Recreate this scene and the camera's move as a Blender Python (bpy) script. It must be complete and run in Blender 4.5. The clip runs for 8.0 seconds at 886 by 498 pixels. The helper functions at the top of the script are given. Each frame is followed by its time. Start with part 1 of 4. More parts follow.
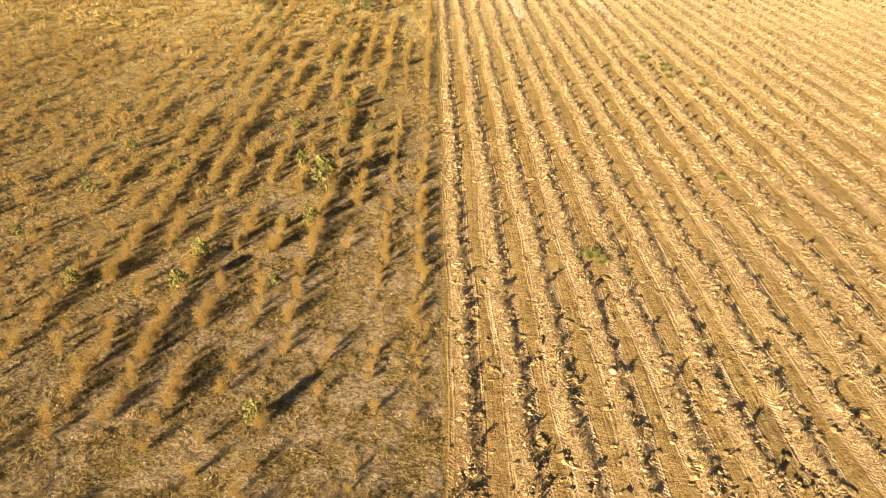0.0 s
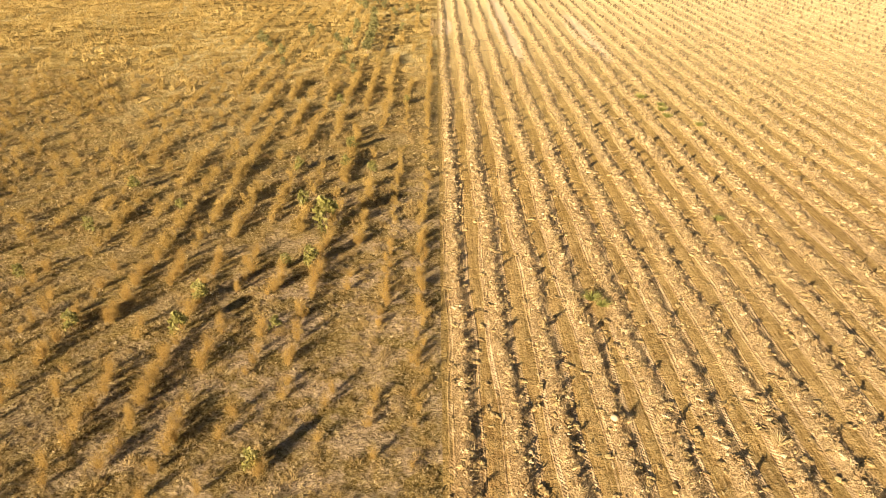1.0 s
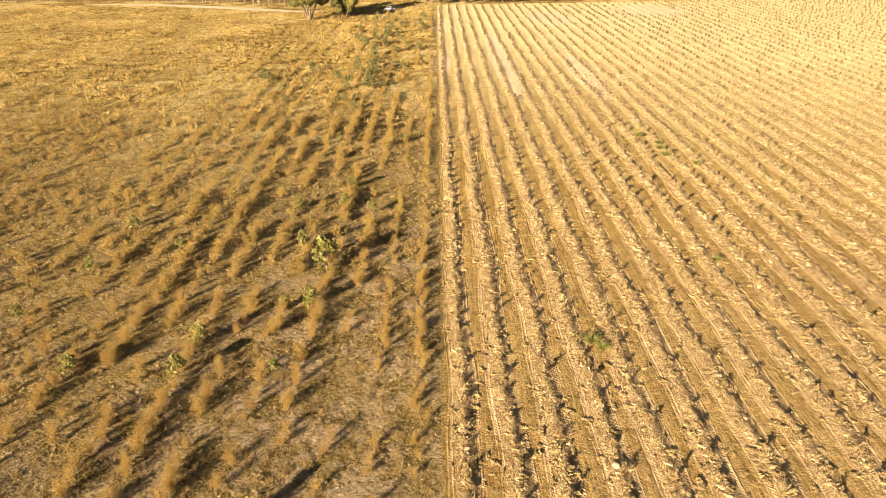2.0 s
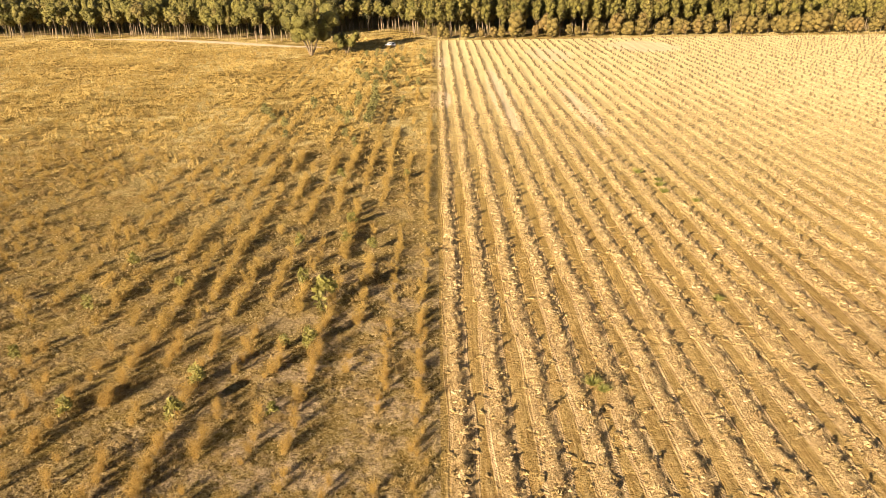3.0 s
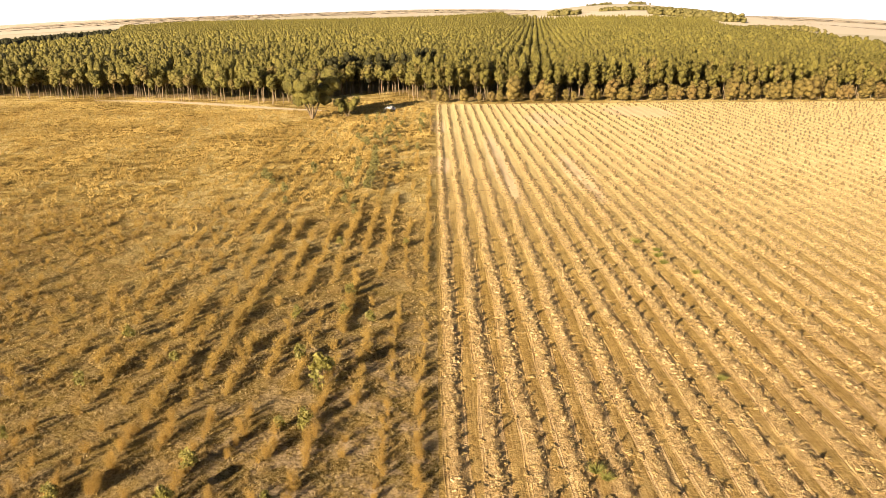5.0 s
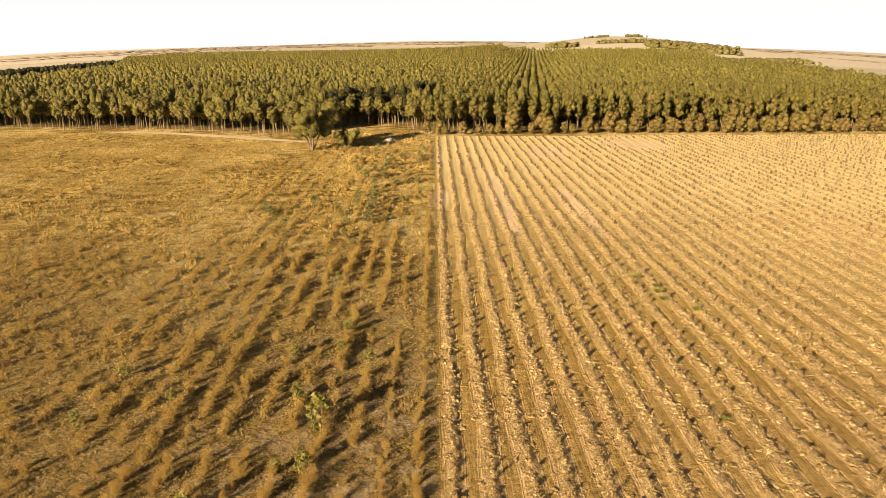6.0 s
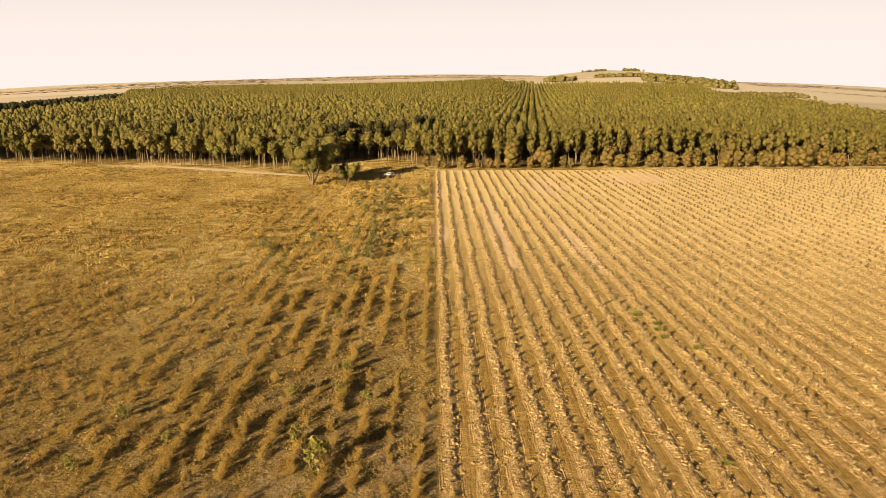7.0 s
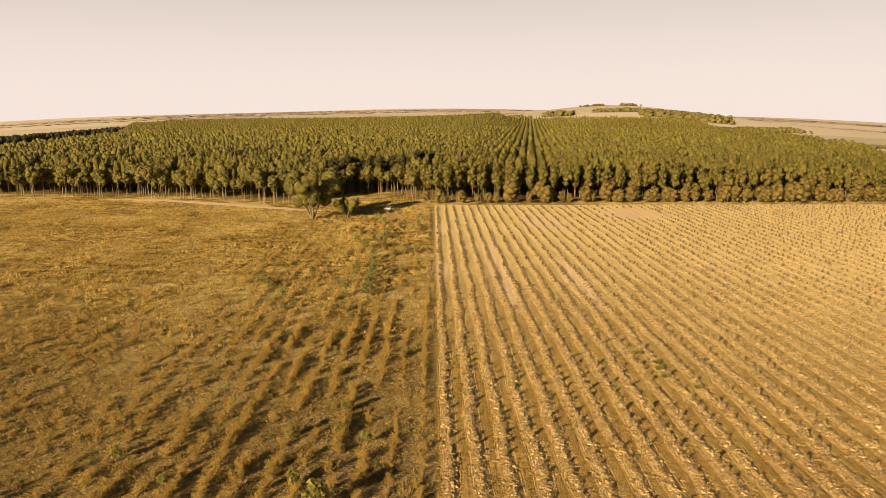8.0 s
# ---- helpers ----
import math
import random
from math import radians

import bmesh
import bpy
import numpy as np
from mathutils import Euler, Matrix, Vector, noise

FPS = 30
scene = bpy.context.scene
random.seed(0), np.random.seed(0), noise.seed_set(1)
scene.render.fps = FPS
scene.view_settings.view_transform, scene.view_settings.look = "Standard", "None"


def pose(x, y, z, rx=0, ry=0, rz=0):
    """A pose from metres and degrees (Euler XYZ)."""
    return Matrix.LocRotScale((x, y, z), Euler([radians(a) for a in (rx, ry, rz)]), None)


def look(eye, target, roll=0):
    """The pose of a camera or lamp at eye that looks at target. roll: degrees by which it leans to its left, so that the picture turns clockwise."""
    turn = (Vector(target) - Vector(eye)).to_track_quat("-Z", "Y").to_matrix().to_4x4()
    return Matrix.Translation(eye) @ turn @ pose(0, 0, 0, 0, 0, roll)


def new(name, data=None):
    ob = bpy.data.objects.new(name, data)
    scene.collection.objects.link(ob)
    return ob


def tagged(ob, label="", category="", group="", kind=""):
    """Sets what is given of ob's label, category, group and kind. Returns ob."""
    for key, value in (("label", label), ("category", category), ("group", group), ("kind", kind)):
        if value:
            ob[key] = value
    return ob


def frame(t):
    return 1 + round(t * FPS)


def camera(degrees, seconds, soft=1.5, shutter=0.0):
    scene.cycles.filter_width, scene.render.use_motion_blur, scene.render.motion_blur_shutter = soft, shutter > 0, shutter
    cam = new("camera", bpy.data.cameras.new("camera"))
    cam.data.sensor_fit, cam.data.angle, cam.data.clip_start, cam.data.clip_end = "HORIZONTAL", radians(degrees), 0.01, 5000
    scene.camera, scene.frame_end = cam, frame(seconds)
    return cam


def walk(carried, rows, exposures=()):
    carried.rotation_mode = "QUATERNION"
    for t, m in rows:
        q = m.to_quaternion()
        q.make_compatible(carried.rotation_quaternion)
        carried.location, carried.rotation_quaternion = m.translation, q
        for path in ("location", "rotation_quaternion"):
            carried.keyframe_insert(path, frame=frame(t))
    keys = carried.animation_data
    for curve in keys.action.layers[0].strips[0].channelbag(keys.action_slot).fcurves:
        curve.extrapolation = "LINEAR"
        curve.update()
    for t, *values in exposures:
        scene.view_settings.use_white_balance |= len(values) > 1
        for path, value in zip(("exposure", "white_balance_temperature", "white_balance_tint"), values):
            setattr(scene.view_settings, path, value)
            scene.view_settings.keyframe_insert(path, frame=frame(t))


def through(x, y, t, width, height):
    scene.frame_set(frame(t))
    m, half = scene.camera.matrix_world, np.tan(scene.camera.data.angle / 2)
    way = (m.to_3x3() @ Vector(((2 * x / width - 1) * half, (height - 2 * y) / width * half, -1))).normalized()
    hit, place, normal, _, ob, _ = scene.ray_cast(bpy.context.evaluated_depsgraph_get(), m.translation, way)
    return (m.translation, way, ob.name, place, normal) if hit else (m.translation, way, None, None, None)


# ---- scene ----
# The camera climbs slowly over the edge of the field and tips up towards the horizon.
cam = camera(64.0, 8.0, soft=0.7)
PATH = [
    (0.0, 0.000, 0.000, 28.982, -30.278, 0.027, 1.220),
    (0.5, 0.007, 0.160, 29.296, -28.932, 0.021, 1.180),
    (1.0, -0.044, 0.349, 29.721, -27.722, -0.069, 1.048),
    (1.5, -0.094, 0.551, 30.179, -26.520, -0.161, 0.964),
    (3.0, -0.088, 1.097, 31.328, -22.823, -0.266, 0.808),
    (3.5, -0.132, 1.360, 31.791, -21.675, -0.335, 0.668),
    (4.0, -0.222, 1.661, 32.222, -20.507, -0.430, 0.521),
    (4.5, -0.240, 2.009, 32.585, -19.413, -0.483, 0.440),
    (6.0, -0.282, 2.788, 33.784, -16.007, -0.643, 0.216),
    (6.5, -0.290, 2.936, 34.113, -14.710, -0.673, 0.166),
    (7.0, -0.312, 3.072, 34.712, -13.494, -0.717, 0.140),
    (7.5, -0.344, 3.178, 35.161, -12.204, -0.760, 0.105),
    (8.0, -0.420, 3.246, 35.420, -10.872, -0.804, -0.003),
]
EXPOSURES = [(0.0, 1.98, 6800, 14), (4.5, 1.94, 6900, 14), (6.0, 1.50, 7750, 14), (7.0, 1.32, 8350, 14), (8.0, 1.13, 8800, 14)]
walk(cam, [(t, pose(x, y, z, 90 + p, 0, w) @ pose(0, 0, 0, 0, 0, -r)) for t, x, y, z, p, w, r in PATH], EXPOSURES)

# ---- light: a low, warm sun behind the camera's left shoulder, hazy sky ----
SHADE_TO = 35.0          # degrees right of +y to which shadows fall
SUN_UP = 17.0            # degrees above the horizon
SUN_POWER = 5.0
SKY_POWER = 0.0158
HAZE = 0.94              # how much of the horizon the dust haze covers
HAZE_COLOUR = (0.385, 0.385, 0.438)

sun_way = Vector((math.sin(radians(SHADE_TO)) * math.cos(radians(SUN_UP)), math.cos(radians(SHADE_TO)) * math.cos(radians(SUN_UP)), -math.sin(radians(SUN_UP))))
sun_data = bpy.data.lights.new("sun", "SUN")
sun_data.energy, sun_data.angle, sun_data.color = SUN_POWER, radians(0.6), (1.0, 0.83, 0.62)
sun = new("sun", sun_data)
sun.matrix_world = look((0, 0, 200), Vector((0, 0, 200)) + sun_way)

world = bpy.data.worlds.new("sky")
scene.world = world
world.use_nodes = True
wn = world.node_tree
sky = wn.nodes.new("ShaderNodeTexSky")
sky.sky_type, sky.sun_disc = "NISHITA", False
sky.sun_elevation, sky.sun_rotation = radians(SUN_UP), radians(180 + SHADE_TO)
sky.air_density, sky.dust_density, sky.ozone_density, sky.altitude = 1.0, 1.0, 1.0, 0
wn.nodes["Background"].inputs["Strength"].default_value = SKY_POWER
# summer dust lies as a pale haze along the whole horizon
where = wn.nodes.new("ShaderNodeTexCoord")
axes = wn.nodes.new("ShaderNodeSeparateXYZ")
low = wn.nodes.new("ShaderNodeMapRange")
low.interpolation_type = "SMOOTHSTEP"
blend = wn.nodes.new("ShaderNodeMix")
blend.data_type = "RGBA"
for i, v in enumerate((0.0, 0.46, HAZE, 0.0)):
    low.inputs[i + 1].default_value = v
wn.links.new(where.outputs["Generated"], axes.inputs[0])
wn.links.new(axes.outputs["Z"], low.inputs[0])
wn.links.new(low.outputs[0], blend.inputs[0])
wn.links.new(sky.outputs[0], blend.inputs[6])
blend.inputs[7].default_value = (*[v / SKY_POWER for v in HAZE_COLOUR], 1.0)
wn.links.new(blend.outputs[2], wn.nodes["Background"].inputs["Color"])

# ---- plan, in metres ----
ROW = 3.07               # distance between planting rows, which run along +y
ROW_X = 1.17             # the first planted row, beside the fallow strip
FIELD_END = 279.0        # far headland of the ploughed field


def row_x(k):
    return ROW_X + ROW * k


def sway(k, y):
    """How far row k strays sideways at y: the planter never drove quite straight."""
    return 0.13 * np.sin(0.19 * y + 2.3 * k) + 0.08 * np.sin(0.47 * y + 4.1 * k)


def off_row(x, y):
    """The distance from the middle of the nearest row."""
    k = np.floor((x - ROW_X) / ROW + 0.5)
    return x - ROW_X - ROW * k - sway(k, y)


# ---- materials ----
ALBEDO_SCALE = 0.74          # every colour is scaled down by this, against more exposure, to deepen shadows


class Nodes:
    """A small builder for node materials."""

    def __init__(self, name, rough=0.9, spec=0.15):
        self.mat = bpy.data.materials.new(name)
        self.mat.use_nodes = True
        self.tree = self.mat.node_tree
        self.shader = self.tree.nodes["Principled BSDF"]
        self.shader.inputs["Roughness"].default_value = rough
        self.shader.inputs["Specular IOR Level"].default_value = spec

    def add(self, kind, **sets):
        node = self.tree.nodes.new(kind)
        for key, value in sets.items():
            if key == "op":
                node.operation = value
            elif key == "blend":
                node.data_type, node.blend_type = "RGBA", value
        return node

    def plug(self, value, socket):
        if isinstance(value, (int, float)):
            socket.default_value = value
        elif isinstance(value, tuple):
            socket.default_value = (*value, 1.0) if len(value) == 3 and len(socket.default_value) == 4 else value
        else:
            self.tree.links.new(value, socket)

    def math(self, op, a, b=0.0, c=0.0):
        node = self.add("ShaderNodeMath", op=op)
        for i, v in enumerate((a, b, c)):
            self.plug(v, node.inputs[i])
        return node.outputs[0]

    def place(self):
        return self.add("ShaderNodeNewGeometry").outputs["Position"]

    def split(self, vector):
        node = self.add("ShaderNodeSeparateXYZ")
        self.plug(vector, node.inputs[0])
        return node.outputs

    def scaled(self, vector, by):
        node = self.add("ShaderNodeVectorMath", op="MULTIPLY")
        self.plug(vector, node.inputs[0])
        node.inputs[1].default_value = by
        return node.outputs[0]

    def noise(self, vector, scale, detail=4.0, rough=0.6):
        node = self.add("ShaderNodeTexNoise")
        self.plug(vector, node.inputs["Vector"])
        node.inputs["Scale"].default_value, node.inputs["Detail"].default_value, node.inputs["Roughness"].default_value = scale, detail, rough
        return node.outputs["Fac"]

    def grain(self, vector, scale, detail=4.0, rough=0.6, low=0.38, high=0.62):
        """Noise spread out to the full range from 0 to 1."""
        return self.step(self.noise(vector, scale, detail, rough), low, high)

    def step(self, value, low, high, a=0.0, b=1.0):
        node = self.add("ShaderNodeMapRange")
        node.interpolation_type = "SMOOTHSTEP"
        for i, v in enumerate((value, low, high, a, b)):
            self.plug(v, node.inputs[i])
        return node.outputs[0]

    def mix(self, fac, a, b, blend="MIX"):
        node = self.add("ShaderNodeMix", blend=blend)
        self.plug(fac, node.inputs[0])
        self.plug(a, node.inputs[6])
        self.plug(b, node.inputs[7])
        return node.outputs[2]

    def ramp(self, fac, stops):
        node = self.add("ShaderNodeValToRGB")
        self.plug(fac, node.inputs[0])
        bar = node.color_ramp.elements
        while len(bar) < len(stops):
            bar.new(0.5)
        for e, (at, colour) in zip(bar, stops):
            e.position, e.color = at, (*colour, 1.0)
        return node.outputs[0]

    def colour(self, value):
        self.final = self.mix(1.0, value, (ALBEDO_SCALE, ALBEDO_SCALE, ALBEDO_SCALE), "MULTIPLY")
        self.plug(self.final, self.shader.inputs["Base Color"])
        return self

    def bump(self, height, distance, strength=1.0):
        node = self.add("ShaderNodeBump")
        node.inputs["Strength"].default_value, node.inputs["Distance"].default_value = strength, distance
        self.plug(height, node.inputs["Height"])
        self.plug(node.outputs[0], self.shader.inputs["Normal"])
        return self


def soil_material():
    """Sandy ploughed soil: crumbly planting lines, twin tyre ruts beside them, brown litter between."""
    n = Nodes("ploughed_soil", 0.95, 0.1)
    p = n.place()
    x, y, _ = n.split(p)
    u = n.math("SUBTRACT", x, ROW_X - ROW / 2)
    k = n.math("FLOOR", n.math("DIVIDE", u, ROW))
    wide = n.math("MULTIPLY", n.math("SINE", n.math("MULTIPLY_ADD", y, 0.19, n.math("MULTIPLY", k, 2.3))), 0.13)
    quick = n.math("MULTIPLY", n.math("SINE", n.math("MULTIPLY_ADD", y, 0.47, n.math("MULTIPLY", k, 4.1))), 0.08)
    middle = n.math("ADD", n.math("ADD", wide, quick), ROW / 2)
    across = n.math("ABSOLUTE", n.math("SUBTRACT", n.math("FLOORED_MODULO", u, ROW), middle))   # 0 on the planting line
    tiny = n.grain(p, 16.0, 4, 0.7)
    fine = n.grain(p, 5.0, 5, 0.7)
    mid = n.grain(p, 1.3, 4)
    big = n.noise(p, 0.06, 3)
    streak = n.grain(n.scaled(p, (5.0, 0.16, 1.0)), 1.0, 4, 0.6)
    furrow = n.grain(n.scaled(p, (9.0, 0.22, 1.0)), 1.0, 3, 0.6)
    edge = n.math("ADD", across, n.math("MULTIPLY_ADD", n.noise(p, 1.6, 4), 0.36, -0.18))
    ridge = n.step(edge, 0.88, 0.46)
    rut = n.math("MULTIPLY", n.step(across, 0.62, 0.72), n.step(across, 1.08, 0.98))
    rut = n.math("MULTIPLY", rut, n.step(n.noise(n.scaled(p, (0.3, 0.05, 1.0)), 1.0, 2), 0.36, 0.50))
    tread = n.add("ShaderNodeTexWave")
    tread.wave_type, tread.bands_direction = "BANDS", "DIAGONAL"
    tread.inputs["Scale"].default_value, tread.inputs["Distortion"].default_value, tread.inputs["Detail"].default_value = 2.1, 2.5, 2.0
    n.plug(p, tread.inputs["Vector"])
    blend = n.math("ADD", n.math("ADD", n.math("MULTIPLY", mid, 0.34), n.math("MULTIPLY", streak, 0.34)), n.math("MULTIPLY", n.math("ADD", fine, tiny), 0.16))
    between = n.ramp(blend, [(0.16, (0.20, 0.128, 0.037)), (0.38, (0.42, 0.295, 0.108)), (0.58, (0.61, 0.46, 0.20)), (0.80, (0.80, 0.64, 0.33))])
    moss = n.step(n.noise(p, 0.35, 4), 0.54, 0.68)
    between = n.mix(n.math("MULTIPLY", moss, n.math("MULTIPLY_ADD", fine, 0.4, 0.25)), between, (0.36, 0.26, 0.075))
    pale = n.ramp(n.math("MULTIPLY_ADD", fine, 0.6, n.math("MULTIPLY", tiny, 0.4)), [(0.08, (0.40, 0.28, 0.12)), (0.35, (0.72, 0.55, 0.27)), (0.75, (0.92, 0.74, 0.42))])
    tyre = n.mix(streak, (0.50, 0.37, 0.185), (0.82, 0.65, 0.39))
    c = n.mix(n.math("MULTIPLY", rut, 0.9), between, tyre)
    lip = n.math("ADD", n.step(n.math("ABSOLUTE", n.math("SUBTRACT", across, 0.74)), 0.075, 0.03), n.step(n.math("ABSOLUTE", n.math("SUBTRACT", across, 1.02)), 0.075, 0.03))
    lip = n.math("MULTIPLY", lip, n.math("MULTIPLY", n.step(n.noise(n.scaled(p, (0.5, 0.08, 1.0)), 1.0, 3), 0.38, 0.54), n.math("MULTIPLY_ADD", mid, 0.7, 0.3)))
    c = n.mix(n.math("MULTIPLY", lip, 0.8), c, (0.92, 0.73, 0.44))
    # bare share grows with distance and to the right: brightening put into colour
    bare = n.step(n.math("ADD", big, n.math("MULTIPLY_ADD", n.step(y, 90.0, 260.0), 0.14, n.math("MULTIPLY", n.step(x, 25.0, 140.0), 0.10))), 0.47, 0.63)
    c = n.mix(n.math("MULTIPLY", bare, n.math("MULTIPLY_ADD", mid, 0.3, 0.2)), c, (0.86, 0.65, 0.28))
    c = n.mix(n.math("MULTIPLY", furrow, 0.10), c, (0.86, 0.68, 0.37))
    strip = n.step(n.math("MULTIPLY_ADD", n.noise(p, 0.9, 4), 0.7, across), 1.28, 1.58)
    c = n.mix(n.math("MULTIPLY", strip, n.math("MULTIPLY_ADD", mid, 0.5, 0.2)), c, n.mix(fine, (0.27, 0.195, 0.055), (0.44, 0.33, 0.115)))
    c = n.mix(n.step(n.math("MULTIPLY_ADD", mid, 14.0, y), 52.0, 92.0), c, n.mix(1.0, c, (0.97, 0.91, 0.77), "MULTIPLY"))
    c = n.mix(n.math("MULTIPLY", ridge, 0.9), c, pale)
    # dark weedy scraps and sods, broken along the rows
    scraps = n.step(n.noise(n.scaled(p, (1.6, 0.9, 1.0)), 1.0, 5, 0.65), 0.50, 0.60)
    c = n.mix(n.math("MULTIPLY", scraps, n.math("MULTIPLY_ADD", fine, 0.4, 0.2)), c, (0.28, 0.185, 0.065))
    # partly sandier soil, partly veil and vignette brightening painted into the far side
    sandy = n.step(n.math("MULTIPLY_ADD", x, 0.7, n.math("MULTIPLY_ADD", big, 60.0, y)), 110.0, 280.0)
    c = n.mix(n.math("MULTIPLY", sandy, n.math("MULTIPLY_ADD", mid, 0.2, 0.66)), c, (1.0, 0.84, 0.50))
    for cx, cy, rx, ry in ((14.8, 168.0, 2.9, 42.0), (30.5, 152.0, 3.0, 26.0), (71.0, 253.0, 14.0, 17.0), (36.0, 236.0, 8.0, 18.0), (1.0, 164.0, 2.4, 11.0), (0.6, 222.0, 2.6, 15.0)):
        far = n.math("ADD", n.math("POWER", n.math("ABSOLUTE", n.math("MULTIPLY_ADD", x, 1 / rx, -cx / rx)), 2.0), n.math("POWER", n.math("ABSOLUTE", n.math("MULTIPLY_ADD", y, 1 / ry, -cy / ry)), 2.0))
        scar = n.step(n.math("MULTIPLY_ADD", n.noise(p, 0.5, 4), 1.2, far), 1.7, 1.1)
        c = n.mix(n.math("MULTIPLY", scar, n.math("MULTIPLY_ADD", mid, 0.25, 0.6)), c, (0.92, 0.73, 0.53))
    # brown, weedy soil where the machines turned, by the fallow
    brown = n.math("MULTIPLY", n.step(n.math("MULTIPLY_ADD", mid, 8.0, y), 46.0, 28.0), n.step(n.math("MULTIPLY_ADD", n.noise(p, 0.7, 4), 8.0, x), 12.0, 4.0))
    c = n.mix(n.math("MULTIPLY", brown, n.math("MULTIPLY_ADD", fine, 0.5, 0.35)), c, (0.30, 0.19, 0.07))
    # near soil toned darker and redder, the dim end of that brightness gradient
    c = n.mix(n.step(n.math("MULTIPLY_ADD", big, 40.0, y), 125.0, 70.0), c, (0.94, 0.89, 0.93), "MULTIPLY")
    # dry grass creeps in over the edge of the field
    creep = n.step(n.math("MULTIPLY_ADD", n.noise(p, 0.8, 5), 2.4, x), 2.0, 1.0)
    c = n.mix(n.math("MULTIPLY", creep, 0.8), c, n.mix(fine, (0.22, 0.15, 0.045), (0.52, 0.38, 0.15)))
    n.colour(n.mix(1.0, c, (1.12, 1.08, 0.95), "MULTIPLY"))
    h = n.math("ADD", n.math("MULTIPLY", fine, 0.22), n.math("MULTIPLY", mid, 0.3))
    h = n.math("ADD", h, n.math("MULTIPLY", tiny, 0.06))
    h = n.math("ADD", h, n.math("MULTIPLY", lip, 0.4))
    h = n.math("ADD", h, n.math("MULTIPLY", ridge, n.math("MULTIPLY_ADD", fine, 0.75, n.math("MULTIPLY", tiny, 0.3))))
    h = n.math("ADD", h, n.math("MULTIPLY", n.math("MULTIPLY", tread.outputs["Fac"], rut), 0.22))
    h = n.math("ADD", h, n.math("MULTIPLY", furrow, 0.05))
    h = n.math("ADD", h, n.math("MULTIPLY", streak, n.math("MULTIPLY_ADD", rut, 0.25, 0.05)))
    return n.bump(h, 0.22, 1.0).mat


def fallow_material():
    """Dry fallow: straw-coloured thatch, brown weeds, green flushes and pale bare spots."""
    n = Nodes("dry_fallow_grass", 0.95, 0.1)
    p = n.place()
    tiny = n.grain(p, 11.0, 4, 0.7)
    fine = n.grain(p, 3.6, 5, 0.7)
    mid = n.grain(p, 0.8, 5, 0.65)
    big = n.grain(p, 0.045, 3)
    f = n.math("ADD", n.math("MULTIPLY", fine, 0.55), n.math("MULTIPLY", tiny, 0.45))
    straw = n.ramp(f, [(0.12, (0.095, 0.058, 0.014)), (0.35, (0.262, 0.185, 0.058)), (0.6, (0.42, 0.315, 0.122)), (0.85, (0.62, 0.50, 0.25))])
    brown = n.ramp(f, [(0.1, (0.075, 0.046, 0.011)), (0.5, (0.19, 0.125, 0.033)), (0.9, (0.345, 0.245, 0.078))])
    c = n.mix(n.math("MULTIPLY_ADD", mid, 0.8, 0.1), brown, straw)
    c = n.mix(n.math("MULTIPLY", n.step(n.noise(p, 0.16, 4), 0.52, 0.66), n.math("MULTIPLY_ADD", tiny, 0.5, 0.2)), c, (0.29, 0.22, 0.055))
    bare = n.math("MULTIPLY", n.step(n.noise(p, 0.30, 5, 0.7), 0.44, 0.58), n.math("MULTIPLY_ADD", fine, 0.55, 0.4))
    x, y, _ = n.split(p)
    bare = n.math("MULTIPLY", n.math("MULTIPLY", bare, n.step(y, 85.0, 48.0, 0.3, 1.0)), n.step(x, -28.0, -9.0, 0.4, 1.0))
    c = n.mix(bare, c, (0.66, 0.50, 0.32))
    c = n.mix(n.math("MULTIPLY", big, 0.3), c, (0.55, 0.38, 0.11))
    gold = n.grain(n.scaled(p, (0.038, 0.0266, 0)), 1.0, 4, 0.6, 0.42, 0.60)
    patch = n.grain(n.scaled(p, (0.16, 0.26, 0)), 1.0, 4, 0.6, 0.40, 0.60)
    far = n.ramp(n.math("MULTIPLY_ADD", gold, 0.4, n.math("MULTIPLY_ADD", patch, 0.38, n.math("MULTIPLY", f, 0.22))), [(0.15, (0.24, 0.155, 0.035)), (0.45, (0.60, 0.435, 0.13)), (0.75, (0.92, 0.73, 0.32))])
    c = n.mix(n.math("MULTIPLY", n.step(y, 50.0, 170.0), 0.8), c, far)
    n.colour(c)
    h = n.math("ADD", n.math("MULTIPLY", fine, 0.3), n.math("ADD", n.math("MULTIPLY", mid, 0.45), n.math("MULTIPLY", tiny, 0.1)))
    return n.bump(h, 0.38, 1.0).mat


def floor_material():
    n = Nodes("forest_litter", 0.95, 0.1)
    p = n.place()
    c = n.ramp(n.noise(p, 0.8, 5), [(0.3, (0.20, 0.135, 0.06)), (0.5, (0.34, 0.24, 0.10)), (0.7, (0.48, 0.35, 0.16))])
    return n.colour(c).bump(n.noise(p, 3.0, 4), 0.15).mat


def plain_material():
    """Far farmland: large stubble and pasture blocks, drought-pale and greyed further to carry haze."""
    n = Nodes("hazed_far_stubble", 0.95, 0.05)
    p = n.place()
    cells = n.add("ShaderNodeTexVoronoi")
    n.plug(n.scaled(p, (0.0016, 0.0034, 0.0)), cells.inputs["Vector"])
    cells.inputs["Scale"].default_value = 1.0
    hue, _, _ = n.split(cells.outputs["Color"])
    c = n.ramp(hue, [(0.0, (0.68, 0.60, 0.46)), (0.3, (0.74, 0.66, 0.54)), (0.6, (0.58, 0.53, 0.35)), (0.75, (0.42, 0.40, 0.27)), (0.86, (0.78, 0.70, 0.57))])
    c = n.mix(n.noise(p, 0.012, 4), c, (0.68, 0.61, 0.47))
    return n.colour(c).mat


